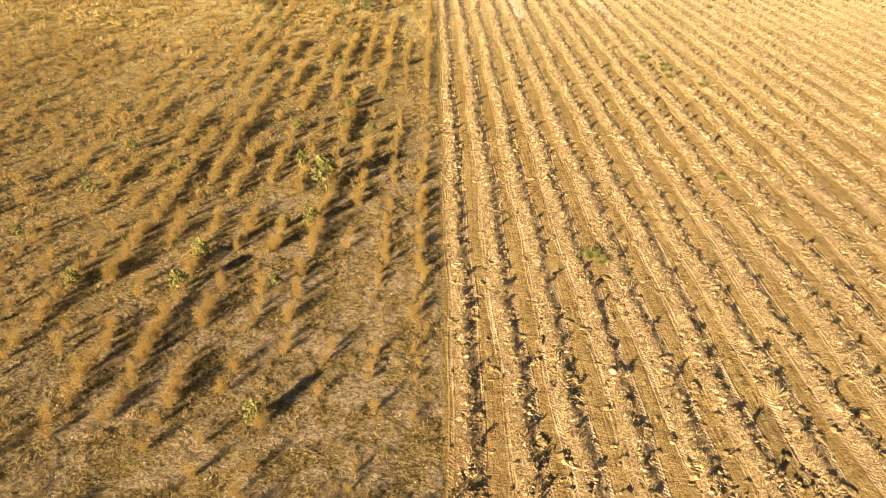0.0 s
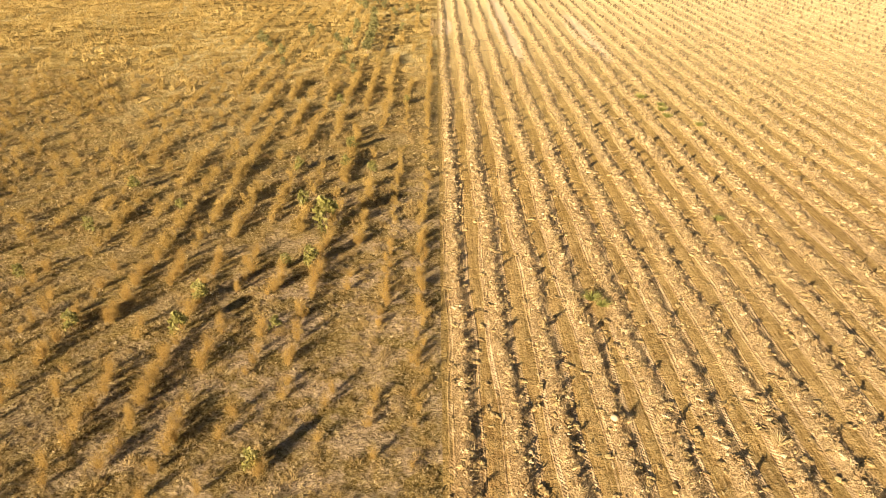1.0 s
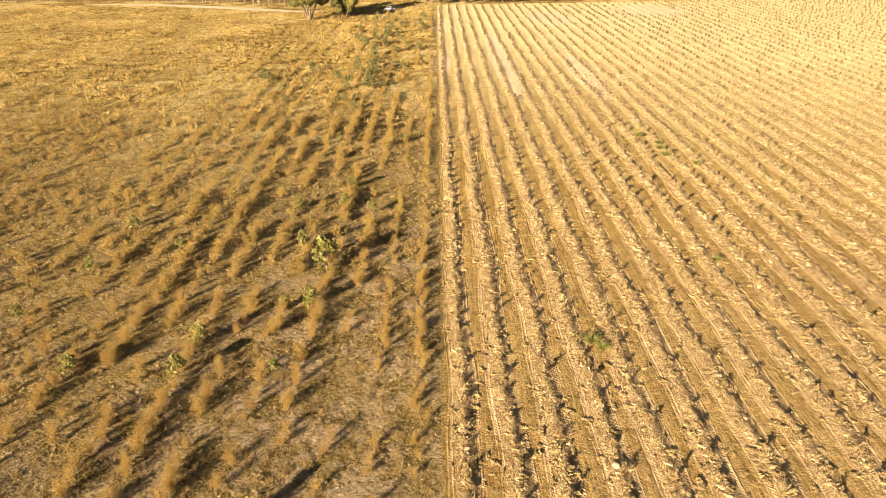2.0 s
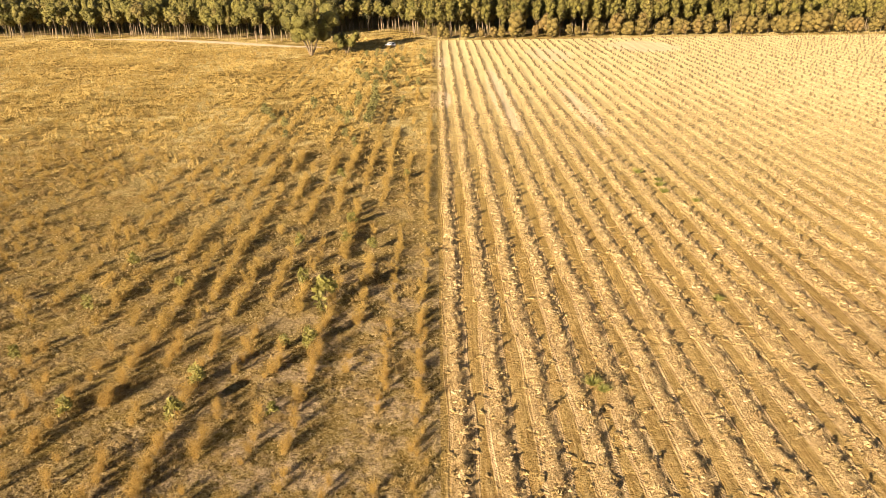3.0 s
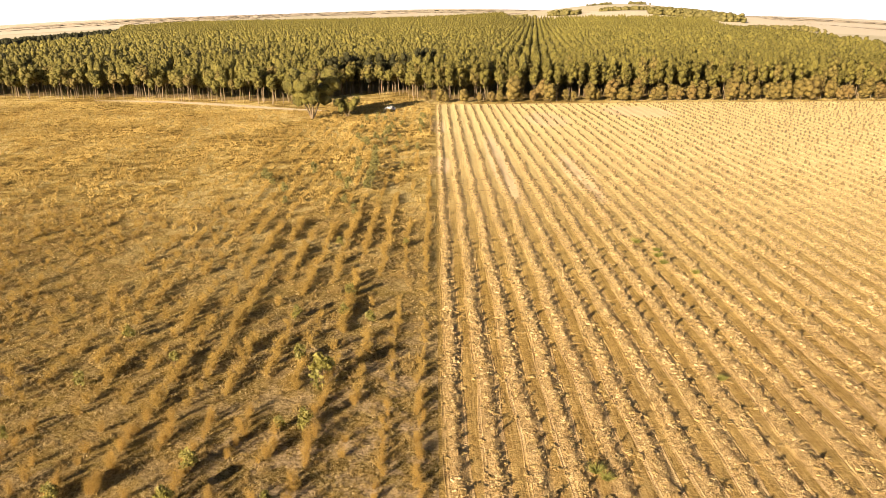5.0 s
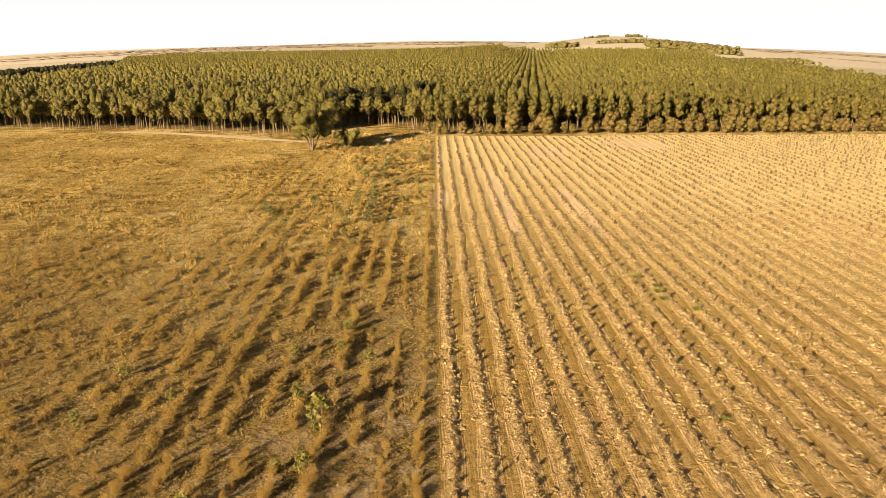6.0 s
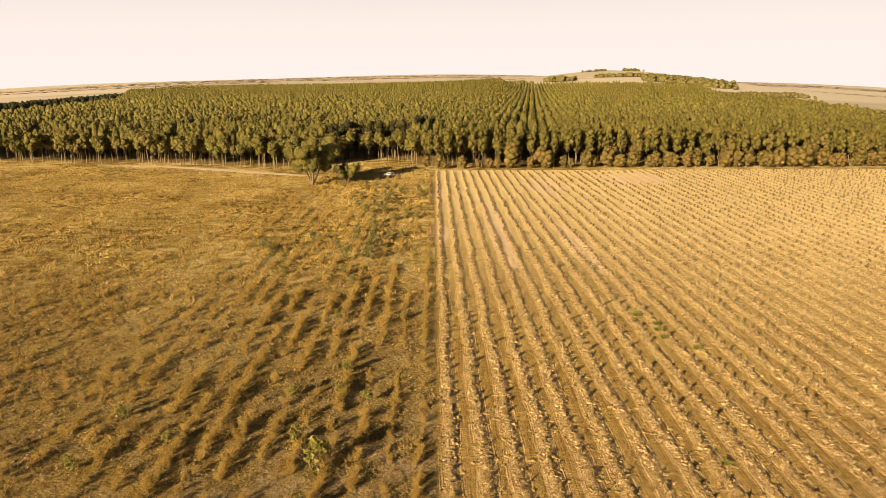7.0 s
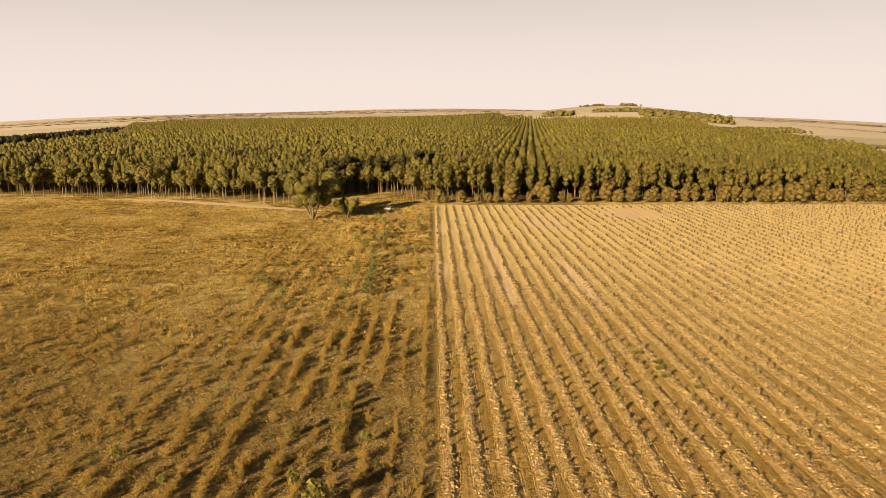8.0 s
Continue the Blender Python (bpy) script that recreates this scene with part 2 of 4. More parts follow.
def leaf_material(name, dark, light, dry=None, through=0.25, rough=0.6, own_share=0.7, clump=0.35, ruffle=0.0):
    """Foliage: leaves vary one by one, clumps of leaves among each other, and each plant has its own cast."""
    n = Nodes(name, rough, 0.25)
    own = n.add("ShaderNodeNewGeometry").outputs["Random Per Island"]
    plant = n.add("ShaderNodeObjectInfo").outputs["Random"]
    p = n.place()
    patch = n.grain(p, clump, 3)
    tone = n.math("MULTIPLY_ADD", own, own_share, n.math("MULTIPLY", patch, 1.0 - own_share))
    c = n.mix(tone, dark, light)
    if dry:
        c = n.mix(n.step(n.math("ADD", n.math("MULTIPLY", n.noise(p, 0.12, 2), 0.8), n.math("MULTIPLY", plant, 0.35)), 0.55, 0.85), c, dry)
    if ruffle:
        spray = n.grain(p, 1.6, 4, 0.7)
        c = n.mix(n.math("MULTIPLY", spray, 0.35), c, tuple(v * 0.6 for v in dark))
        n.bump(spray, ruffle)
    n.colour(c)
    if through:
        glow = n.add("ShaderNodeBsdfTranslucent")
        n.plug(n.final, glow.inputs["Color"])
        blend = n.add("ShaderNodeMixShader")
        blend.inputs[0].default_value = through
        n.plug(n.shader.outputs[0], blend.inputs[1])
        n.plug(glow.outputs[0], blend.inputs[2])
        n.plug(blend.outputs[0], n.tree.nodes["Material Output"].inputs["Surface"])
    return n.mat


def bark_material(name, dark, light):
    n = Nodes(name, 0.85, 0.2)
    p = n.place()
    f = n.noise(n.scaled(p, (3.0, 3.0, 0.7)), 1.5, 5)
    return n.colour(n.mix(n.step(f, 0.35, 0.65), dark, light)).bump(f, 0.03).mat


def lump_material(name, stops):
    n = Nodes(name, 0.95, 0.1)
    own = n.add("ShaderNodeNewGeometry").outputs["Random Per Island"]
    c = n.ramp(own, stops)
    p = n.place()
    f = n.noise(p, 14.0, 4)
    return n.colour(n.mix(n.math("MULTIPLY", f, 0.4), c, (0.36, 0.26, 0.15))).bump(f, 0.03).mat


def flat_material(name, colour, rough, metal=0.0, spec=0.5):
    n = Nodes(name, rough, spec)
    n.shader.inputs["Metallic"].default_value = metal
    f = n.noise(n.place(), 4.0, 3)
    return n.colour(n.mix(n.math("MULTIPLY", f, 0.25), colour, tuple(v * 0.75 for v in colour))).mat


SOIL, FALLOW, FLOOR, PLAIN = soil_material(), fallow_material(), floor_material(), plain_material()
CLOD = lump_material("soil_clod", [(0.0, (0.36, 0.24, 0.10)), (0.5, (0.52, 0.37, 0.18)), (1.0, (0.70, 0.53, 0.28))])
PALE_CLOD = lump_material("pale_soil_clod", [(0.0, (0.50, 0.36, 0.16)), (0.5, (0.64, 0.48, 0.24)), (1.0, (0.84, 0.66, 0.38))])
SOD = lump_material("weedy_sod", [(0.0, (0.16, 0.105, 0.035)), (0.5, (0.30, 0.21, 0.075)), (1.0, (0.50, 0.37, 0.15))])
STRAW = leaf_material("straw_blades", (0.42, 0.30, 0.11), (0.80, 0.64, 0.33), None, 0.2, 0.7)
GRASS_FAR = leaf_material("brown_far_grass", (0.19, 0.128, 0.034), (0.70, 0.515, 0.175), None, 0.1, 0.8, 0.5, 0.06)
GRASS = leaf_material("dry_grass_blades", (0.24, 0.155, 0.045), (0.54, 0.39, 0.145), (0.29, 0.23, 0.06), 0.2, 0.7)
DEAD_LEAF = leaf_material("dead_leaves", (0.34, 0.23, 0.10), (0.60, 0.44, 0.21), (0.44, 0.33, 0.13), 0.5, 0.7)
TWIG = leaf_material("dry_twigs", (0.30, 0.185, 0.045), (0.62, 0.415, 0.115), None, 0.3, 0.8)
STEM = bark_material("dead_stem", (0.16, 0.10, 0.05), (0.32, 0.22, 0.12))
YOUNG_LEAF = leaf_material("yellow_green_leaves", (0.15, 0.14, 0.033), (0.39, 0.35, 0.09), None, 0.25, 0.5)
SAPLING_LEAF = leaf_material("eucalypt_leaves", (0.13, 0.125, 0.042), (0.36, 0.325, 0.105), None, 0.25, 0.5)
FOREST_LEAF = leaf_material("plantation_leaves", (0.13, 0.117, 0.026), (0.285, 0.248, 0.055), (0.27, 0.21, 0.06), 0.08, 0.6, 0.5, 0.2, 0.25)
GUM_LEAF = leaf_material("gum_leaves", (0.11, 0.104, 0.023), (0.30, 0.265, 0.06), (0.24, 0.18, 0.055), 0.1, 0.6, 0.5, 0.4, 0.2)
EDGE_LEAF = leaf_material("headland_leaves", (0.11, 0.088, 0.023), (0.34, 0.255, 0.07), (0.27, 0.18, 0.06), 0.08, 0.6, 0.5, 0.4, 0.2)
# near-black pine: the belt's shaded front is painted into the needles
PINE_LEAF = leaf_material("shaded_pine_needles", (0.018, 0.02, 0.008), (0.05, 0.05, 0.016), None, 0.05, 0.7)
# dark foliage taken darker still: shade of the woods' gaps in the leaf colour
DARK_LEAF = leaf_material("dark_shaded_native_leaves", (0.035, 0.036, 0.012), (0.085, 0.08, 0.024), None, 0.05, 0.65, 0.5, 0.4, 0.2)
HEDGE_LEAF = leaf_material("shelter_belt_leaves", (0.09, 0.082, 0.026), (0.20, 0.175, 0.055), None, 0.05, 0.65, 0.6, 0.2)
# scrub lifted to a pale grey-brown, so distance haze sits in its colour
SCRUB_LEAF = leaf_material("hazed_scrub_leaves", (0.26, 0.22, 0.17), (0.36, 0.31, 0.24), None, 0.1, 0.7)
TWIG_FAR = leaf_material("dry_weeds_far", (0.25, 0.16, 0.038), (0.54, 0.37, 0.10), None, 0.2, 0.8)
WITHERED_FAR = leaf_material("withered_far_rows", (0.13, 0.09, 0.035), (0.32, 0.23, 0.10), None, 0.05, 0.8)
WITHERED = leaf_material("withered_leaves", (0.17, 0.12, 0.05), (0.38, 0.28, 0.13), None, 0.1, 0.8)
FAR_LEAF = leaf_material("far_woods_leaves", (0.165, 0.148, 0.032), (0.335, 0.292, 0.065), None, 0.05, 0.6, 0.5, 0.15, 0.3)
BARK = bark_material("pale_gum_bark", (0.16, 0.12, 0.07), (0.34, 0.26, 0.165))
DARK_BARK = bark_material("rough_bark", (0.09, 0.065, 0.04), (0.22, 0.16, 0.10))


# ---- mesh helpers ----
def empty(name, at, turn=0.0, size=1.0):
    ob = new(name)
    ob.empty_display_size = 0.3
    ob.matrix_world = pose(*at, 0, 0, turn) @ Matrix.Scale(size, 4)
    return ob


def part(name, data, material, parent, label=""):
    """A mesh (or a bmesh) as one object under its thing."""
    if isinstance(data, bmesh.types.BMesh):
        mesh = bpy.data.meshes.new(name)
        data.to_mesh(mesh)
        data.free()
        data = mesh
    ob = new(name, data)
    if material and not data.materials:
        data.materials.append(material)
    ob.parent = parent
    return tagged(ob, label)


def tri_mesh(name, tris, material, smooth=False):
    """A mesh of loose or shared triangles: tris is an array (n, 3, 3), or a pair (points, faces)."""
    if isinstance(tris, tuple):
        pts, faces = tris
    else:
        pts = tris.reshape(-1, 3)
        faces = np.arange(len(pts)).reshape(-1, 3)
    mesh = bpy.data.meshes.new(name)
    mesh.vertices.add(len(pts))
    mesh.vertices.foreach_set("co", np.ascontiguousarray(pts, dtype=np.float32).ravel())
    mesh.loops.add(len(faces) * 3)
    mesh.loops.foreach_set("vertex_index", np.ascontiguousarray(faces, dtype=np.int32).ravel())
    mesh.polygons.add(len(faces))
    mesh.polygons.foreach_set("loop_start", np.arange(0, len(faces) * 3, 3, dtype=np.int32))
    mesh.polygons.foreach_set("use_smooth", np.full(len(faces), smooth))
    mesh.update(calc_edges=True)
    mesh.materials.append(material)
    return mesh


def unit(v):
    return v / np.maximum(np.linalg.norm(v, axis=-1, keepdims=True), 1e-9)


def leaf_tris(rng, at, out, size, long=1.6, flat=0.6):
    """One leaf-like triangle at each place, facing roughly along out."""
    n = len(at)
    normal = unit(out * flat + rng.normal(size=(n, 3)) * (1 - flat * 0.5))
    a = unit(np.cross(normal, rng.normal(size=(n, 3))))
    b = np.cross(normal, a)
    s = (np.asarray(size) * rng.uniform(0.65, 1.35, n))[:, None]
    return np.stack([at - a * s * long * 0.5 - b * s * 0.35, at - a * s * long * 0.1 + b * s * 0.65, at + a * s * long * 0.6 - b * s * 0.1], 1)


def blade_tris(root, tip, width, rng):
    """Thin tapering blades from root to tip."""
    way = unit(tip - root)
    side = unit(np.cross(way, rng.normal(size=root.shape))) * np.asarray(width)[:, None] * 0.5
    return np.stack([root - side, root + side, tip], 1)


def spread(template, spots, turns, scales, tall=None):
    """Copies of a template (n, 3, 3) at many spots, as one array of triangles."""
    c, s = np.cos(turns), np.sin(turns)
    t = template[None] * scales[:, None, None, None]
    if tall is not None:
        t = t * np.stack([np.ones_like(tall), np.ones_like(tall), tall], 1)[:, None, None, :]
    x = t[..., 0] * c[:, None, None] - t[..., 1] * s[:, None, None]
    y = t[..., 0] * s[:, None, None] + t[..., 1] * c[:, None, None]
    out = np.stack([x, y, t[..., 2]], -1) + spots[:, None, None, :]
    return out.reshape(-1, 3, 3)


def mixed(templates, spots, rng, low, high, tall=(0.85, 1.15)):
    """Spreads several templates over the spots at random turns and sizes."""
    pick = rng.integers(0, len(templates), len(spots))
    bits = []
    for i, t in enumerate(templates):
        at = spots[pick == i]
        if len(at):
            bits.append(spread(t, at, rng.uniform(0, 2 * np.pi, len(at)), rng.uniform(low, high, len(at)), rng.uniform(*tall, len(at))))
    return np.concatenate(bits)


def stem_bm(segments, sides=5):
    """A bmesh of tapered limbs: each segment is (start, end, radius at start, radius at end). A segment that starts where the last one ended grows on from it."""
    bm, last, ring, made = bmesh.new(), None, None, []
    for a, b, ra, rb in segments:
        a, b = Vector(a), Vector(b)
        q = (b - a).to_track_quat("Z", "Y")
        if last is None or (last - a).length > 1e-6:
            ring = [bm.verts.new(a + q @ Vector((ra * math.cos(2 * math.pi * i / sides), ra * math.sin(2 * math.pi * i / sides), 0))) for i in range(sides)]
            if last is not None:        # a small web joins the limb to the stem
                near_by = min(made, key=lambda v: (v.co - a).length)
                bm.faces.new((ring[0], ring[1], near_by))
            made += ring
        nxt = [bm.verts.new(b + q @ Vector((rb * math.cos(2 * math.pi * i / sides), rb * math.sin(2 * math.pi * i / sides), 0))) for i in range(sides)]
        for i in range(sides):
            bm.faces.new((ring[i], ring[(i + 1) % sides], nxt[(i + 1) % sides], nxt[i]))
        made += nxt
        last, ring = b, nxt
    return bm


def mesh_of(name, bm, material, smooth=True):
    mesh = bpy.data.meshes.new(name)
    bm.to_mesh(mesh)
    bm.free()
    for f in mesh.polygons:
        f.use_smooth = smooth
    mesh.materials.append(material)
    return mesh


def stuff(name, tris, material, label, category):
    return tagged(new(name, tri_mesh(name, tris, material)), label, category, kind="stuff")


# ---- ground: one sheet from the field to the horizon ----
def ground_z(x, y):
    """Flat farmland that swells gently ahead and falls away to both sides; a broad hill beyond the woods."""
    d = np.hypot(x, y)
    hill = 46 * np.exp(-(((x - 590) / 290) ** 2 + ((y - 2330) / 520) ** 2))
    az = np.degrees(np.arctan2(x, np.maximum(y, 1.0)))
    rise = (58 - 92 * np.clip(np.abs(az) / 32, 0, 1.2) ** 2) * np.clip((d - 500) / 4300, 0, 1) ** 1.2
    swell = 6 * np.sin(x / 410.0 + 1.2) * np.sin(y / 620.0) * np.clip((d - 1500) / 1500, 0, 1)
    shoulder = 28 * np.exp(-(((x - 430) / 310) ** 2 + ((y - 1500) / 330) ** 2))
    return hill + shoulder + rise + swell


def in_field(x, y):
    """The ploughed field, whose far stretch takes in bits of one row more."""
    return (x > np.where((np.abs(y - 164) < 10) | (np.abs(y - 225) < 13), -1.9, -0.25)) & (y < FIELD_END) & (x < 330) & (y > -120)


def front_y(x):
    """The edge of the woods, seen from the field."""
    return np.interp(x, [-400, -160, -135, -108, -82, -60, -48, -34, -14, -7, 0, 60, 110, 170, 260], [312, 306, 304, 297, 287, 280, 286, 316, 314, 290, 284, 287, 286, 286, 288])


def back_d(az):
    """How far the woods reach, by direction in degrees right of +y."""
    return np.interp(az, [-60, -33, -28, -23.4, -22.4, -14, -13, -8, 4, 6, 20, 21.5, 24, 28, 33, 36], [440, 490, 630, 810, 1500, 1900, 1500, 1900, 1900, 1240, 1230, 1020, 900, 690, 430, 300])


def in_wood(x, y):
    return (y > front_y(x)) & (np.hypot(x, y) < back_d(np.degrees(np.arctan2(x, y))))


def graded(edges):
    """Grid lines: pairs of (end, step) from a first line on."""
    out = [edges[0]]
    for end, step in edges[1:]:
        n = max(1, round((end - out[-1]) / step))
        out += list(np.linspace(out[-1], end, n + 1)[1:])
    return np.array(out)


RUTS = (18.04, 18.74)    # two wheel tracks sunk deep beside a grass clump


def build_ground():
    west = graded([-4900, (-1500, 340), (-500, 100), (-160, 20), (-60, 2.0), (-1.9, 0.5), (-0.25, 0.41)])
    rows = [row_x(k) + u for k in range(0, 34) for u in (-1.1, -0.86, -0.62, -0.42, -0.22, 0.0, 0.22, 0.42, 0.62, 0.86, 1.1, 1.5)]
    rows += [row_x(k) + u for k in range(34, 64) for u in (-0.9, -0.55, -0.28, 0.0, 0.28, 0.55, 0.9)]
    rows = [x for x in rows if x > 0.02]
    east = graded([rows[-1], (330, 12), (1500, 80), (4900, 340)])
    xs = np.concatenate([west, rows, east[1:]])
    ys = graded([-2500, (-300, 220), (-120, 30), (22, 6.0), (70, 0.42), (100, 0.7), (152, 1.2), (FIELD_END, 2.0), (330, 5), (700, 37), (3600, 90), (4900, 260)])
    gx, gy = np.meshgrid(xs, ys)
    far = ground_z(gx, gy)
    rng = np.random.default_rng(3)
    soil = in_field(gx, gy)
    u = off_row(gx, gy)
    wave = 0.05 * np.sin(gy * 0.9 + gx) + 0.04 * np.sin(gy * 2.3 + gx * 1.7)
    near = soil & (gx < row_x(63.4)) & (gy > 10)
    uneven = 0.75 + 0.28 * np.sin(gy * 0.61 + 2.1 * gx) + 0.25 * np.sin(gy * 1.7 + 3.3 * gx)
    ridge = (0.19 + 0.03 * np.clip((gy - 60) / 50, 0, 1)) * uneven * np.exp(-(u / (0.40 + wave)) ** 2) - 0.07 * np.exp(-((np.abs(u) - 0.86) / 0.17) ** 2)
    rough = rng.normal(0, 0.03, gx.shape) * np.where(np.abs(u) < 0.5, 1.5, 0.4)
    z = far + np.where(near, ridge + rough, 0)
    sunk = np.clip((gy - 24.5) / 1.5, 0, 1) * np.clip((32.5 - gy) / 1.5, 0, 1)
    z -= sum(0.22 * sunk * np.exp(-((gx - rut_x) / 0.22) ** 2) for rut_x in RUTS)
    turf = ~soil & (gx > -70) & (gx < 0) & (gy > 10) & (gy < 160)
    z += np.where(turf, rng.normal(0, 0.045, gx.shape) + 0.05 * np.sin(gx * 2.05) * np.sin(gy * 0.7 + gx), 0)
    ny, nx = gx.shape
    idx = np.arange(nx * ny).reshape(ny, nx)
    quads = np.stack([idx[:-1, :-1], idx[:-1, 1:], idx[1:, 1:], idx[1:, :-1]], -1).reshape(-1, 4)
    mesh = bpy.data.meshes.new("ground")
    mesh.vertices.add(nx * ny)
    mesh.vertices.foreach_set("co", np.stack([gx, gy, z], -1).astype(np.float32).ravel())
    mesh.loops.add(len(quads) * 4)
    mesh.loops.foreach_set("vertex_index", quads.astype(np.int32).ravel())
    mesh.polygons.add(len(quads))
    mesh.polygons.foreach_set("loop_start", np.arange(0, len(quads) * 4, 4, dtype=np.int32))
    cx, cy = 0.25 * sum(np.stack([gx, gy], -1).reshape(-1, 2)[quads[:, i]] for i in range(4)).T
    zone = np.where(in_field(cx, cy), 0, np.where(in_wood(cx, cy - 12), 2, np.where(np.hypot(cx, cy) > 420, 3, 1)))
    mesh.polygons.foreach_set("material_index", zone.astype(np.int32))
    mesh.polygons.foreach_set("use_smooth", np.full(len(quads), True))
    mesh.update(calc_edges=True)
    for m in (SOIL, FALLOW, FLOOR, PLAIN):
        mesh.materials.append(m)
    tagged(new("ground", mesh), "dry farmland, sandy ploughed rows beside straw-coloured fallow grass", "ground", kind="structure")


build_ground()


# ---- the dirt track along the left edge of the woods ----
TRACK = [(-140, 299.5), (-128, 298.5), (-111, 295), (-96, 289), (-82, 282.5), (-67, 274.5), (-52, 267), (-40, 263)]


def build_track():
    bm, line = bmesh.new(), TRACK
    rows = []
    for i, (x, y) in enumerate(line):
        a, b = line[max(0, i - 1)], line[min(len(line) - 1, i + 1)]
        way = Vector((b[0] - a[0], b[1] - a[1], 0)).normalized()
        side = Vector((-way.y, way.x, 0))
        w = 0.3 + 2.6 * math.sin(math.pi * (i + 0.3) / len(line))
        rows.append([bm.verts.new(Vector((x, y, 0)) + side * w * s + Vector((0, 0, h))) for s, h in ((-1, 0.0), (-0.8, 0.05), (0, 0.06), (0.8, 0.05), (1, 0.0))])
    for r, s in zip(rows, rows[1:]):
        for i in range(4):
            bm.faces.new((r[i], r[i + 1], s[i + 1], s[i]))
    n = Nodes("pale_track_sand", 0.95, 0.1)
    f = n.noise(n.place(), 0.8, 5)
    n.colour(n.ramp(f, [(0.3, (0.66, 0.52, 0.33)), (0.7, (0.86, 0.74, 0.54))])).bump(f, 0.1)
    mesh = mesh_of("dirt_track", bm, n.mat)
    tagged(new("dirt_track", mesh), "pale sandy vehicle track curving along the edge of the woods", "dirt track", kind="structure")


build_track()

# ---- ploughed field: clods, straw, dead seedlings ----
rng = np.random.default_rng(11)
GOLD = (1 + 5 ** 0.5) / 2
ICO = unit(np.array([(-1, GOLD, 0), (1, GOLD, 0), (-1, -GOLD, 0), (1, -GOLD, 0), (0, -1, GOLD), (0, 1, GOLD), (0, -1, -GOLD), (0, 1, -GOLD), (GOLD, 0, -1), (GOLD, 0, 1), (-GOLD, 0, -1), (-GOLD, 0, 1)]))
ICO_FACES = np.array([0, 11, 5, 0, 5, 1, 0, 1, 7, 0, 7, 10, 0, 10, 11, 1, 5, 9, 5, 11, 4, 11, 10, 2, 10, 7, 6, 7, 1, 8, 3, 9, 4, 3, 4, 2, 3, 2, 6, 3, 6, 8, 3, 8, 9, 4, 9, 5, 2, 4, 11, 6, 2, 10, 8, 6, 7, 9, 8, 1]).reshape(-1, 3)


def lump(rng, rough=0.3, flat=0.65):
    p = ICO * rng.uniform(1 - rough, 1 + rough, (12, 1))
    p[:, 2] *= flat
    return p[ICO_FACES]


def seen_x(y):
    """The widest part of the field in view at a distance y."""
    return 14 + 0.66 * y


def row_spots(rng, y0, y1, per_metre, spread_x, rows, margin=6.0):
    """Places strewn along the planting rows between y0 and y1."""
    out = []
    for k in rows:
        n = rng.poisson((y1 - y0) * per_metre)
        y = rng.uniform(y0, y1, n)
        x = row_x(k) + sway(k, y) + rng.normal(0, spread_x, n)
        keep = x < seen_x(y) + margin
        out.append(np.stack([x[keep], y[keep], np.zeros(keep.sum())], 1))
    return np.concatenate(out)


def with_z(spots, base=0.0):
    """Lifts spots on to the ridge."""
    u = off_row(spots[:, 0], spots[:, 1])
    spots = spots.copy()
    spots[:, 2] = base + np.where(spots[:, 0] > -0.2, (0.13 + 0.02 * np.clip((spots[:, 1] - 60) / 50, 0, 1)) * np.exp(-(u / 0.36) ** 2), 0)
    return spots


def joined(pieces):
    """Several (points, faces) as one; a plain array of triangles counts as loose ones."""
    pts, faces, n = [], [], 0
    for piece in pieces:
        p, f = piece if isinstance(piece, tuple) else (piece.reshape(-1, 3), np.arange(piece.size // 3).reshape(-1, 3))
        pts.append(p)
        faces.append(f + n)
        n += len(p)
    return np.concatenate(pts), np.concatenate(faces)


def sized_up(shape, by):
    return shape[0] * by, shape[1]


def blob(rng, at, size, rough=0.3):
    """A rounded lump of foliage with an uneven surface."""
    return ICO * rng.uniform(1 - rough, 1 + rough, (12, 1)) * size + at, ICO_FACES


def planted(templates, at, rng, low, high, tall=1.0):
    """Copies of (points, faces) templates, turned and sized at random, as one (points, faces). A third column of the places lifts them."""
    pick = rng.integers(0, len(templates), len(at))
    pts, faces, n = [], [], 0
    for i, (p, f) in enumerate(templates):
        spots = at[pick == i]
        m = len(spots)
        if not m:
            continue
        turn, size, up = rng.uniform(0, 2 * np.pi, m), rng.uniform(low, high, m) * tall, rng.uniform(0.9, 1.1, m)
        c, q = (np.cos(turn) * size)[:, None], (np.sin(turn) * size)[:, None]
        foot = ground_z(spots[:, 0], spots[:, 1]) + (spots[:, 2] if spots.shape[1] > 2 else 0.0)
        pts.append(np.stack([p[:, 0] * c - p[:, 1] * q + spots[:, :1], p[:, 0] * q + p[:, 1] * c + spots[:, 1:2], p[:, 2] * (size * up)[:, None] + foot[:, None]], -1).reshape(-1, 3))
        faces.append((f[None] + (np.arange(m) * len(p))[:, None, None]).reshape(-1, 3) + n)
        n += m * len(p)
    return np.concatenate(pts), np.concatenate(faces)


heaps = [joined([blob(rng, [*rng.normal(0, 0.55, 2), 0.0], np.array([1.0, 0.85, 0.5]) * rng.uniform(0.35, 0.85), 0.5) for _ in range(4)]) for _ in range(10)]
heap_spots = with_z(row_spots(rng, 24, 90, 1.5, 0.22, range(0, 24)), 0.02)
tagged(new("soil_heaps", tri_mesh("soil_heaps", planted(heaps, heap_spots, rng, 0.08, 0.22), PALE_CLOD, False)), "pale rounded heaps of sandy soil along the planting rows", "soil clods", kind="stuff")
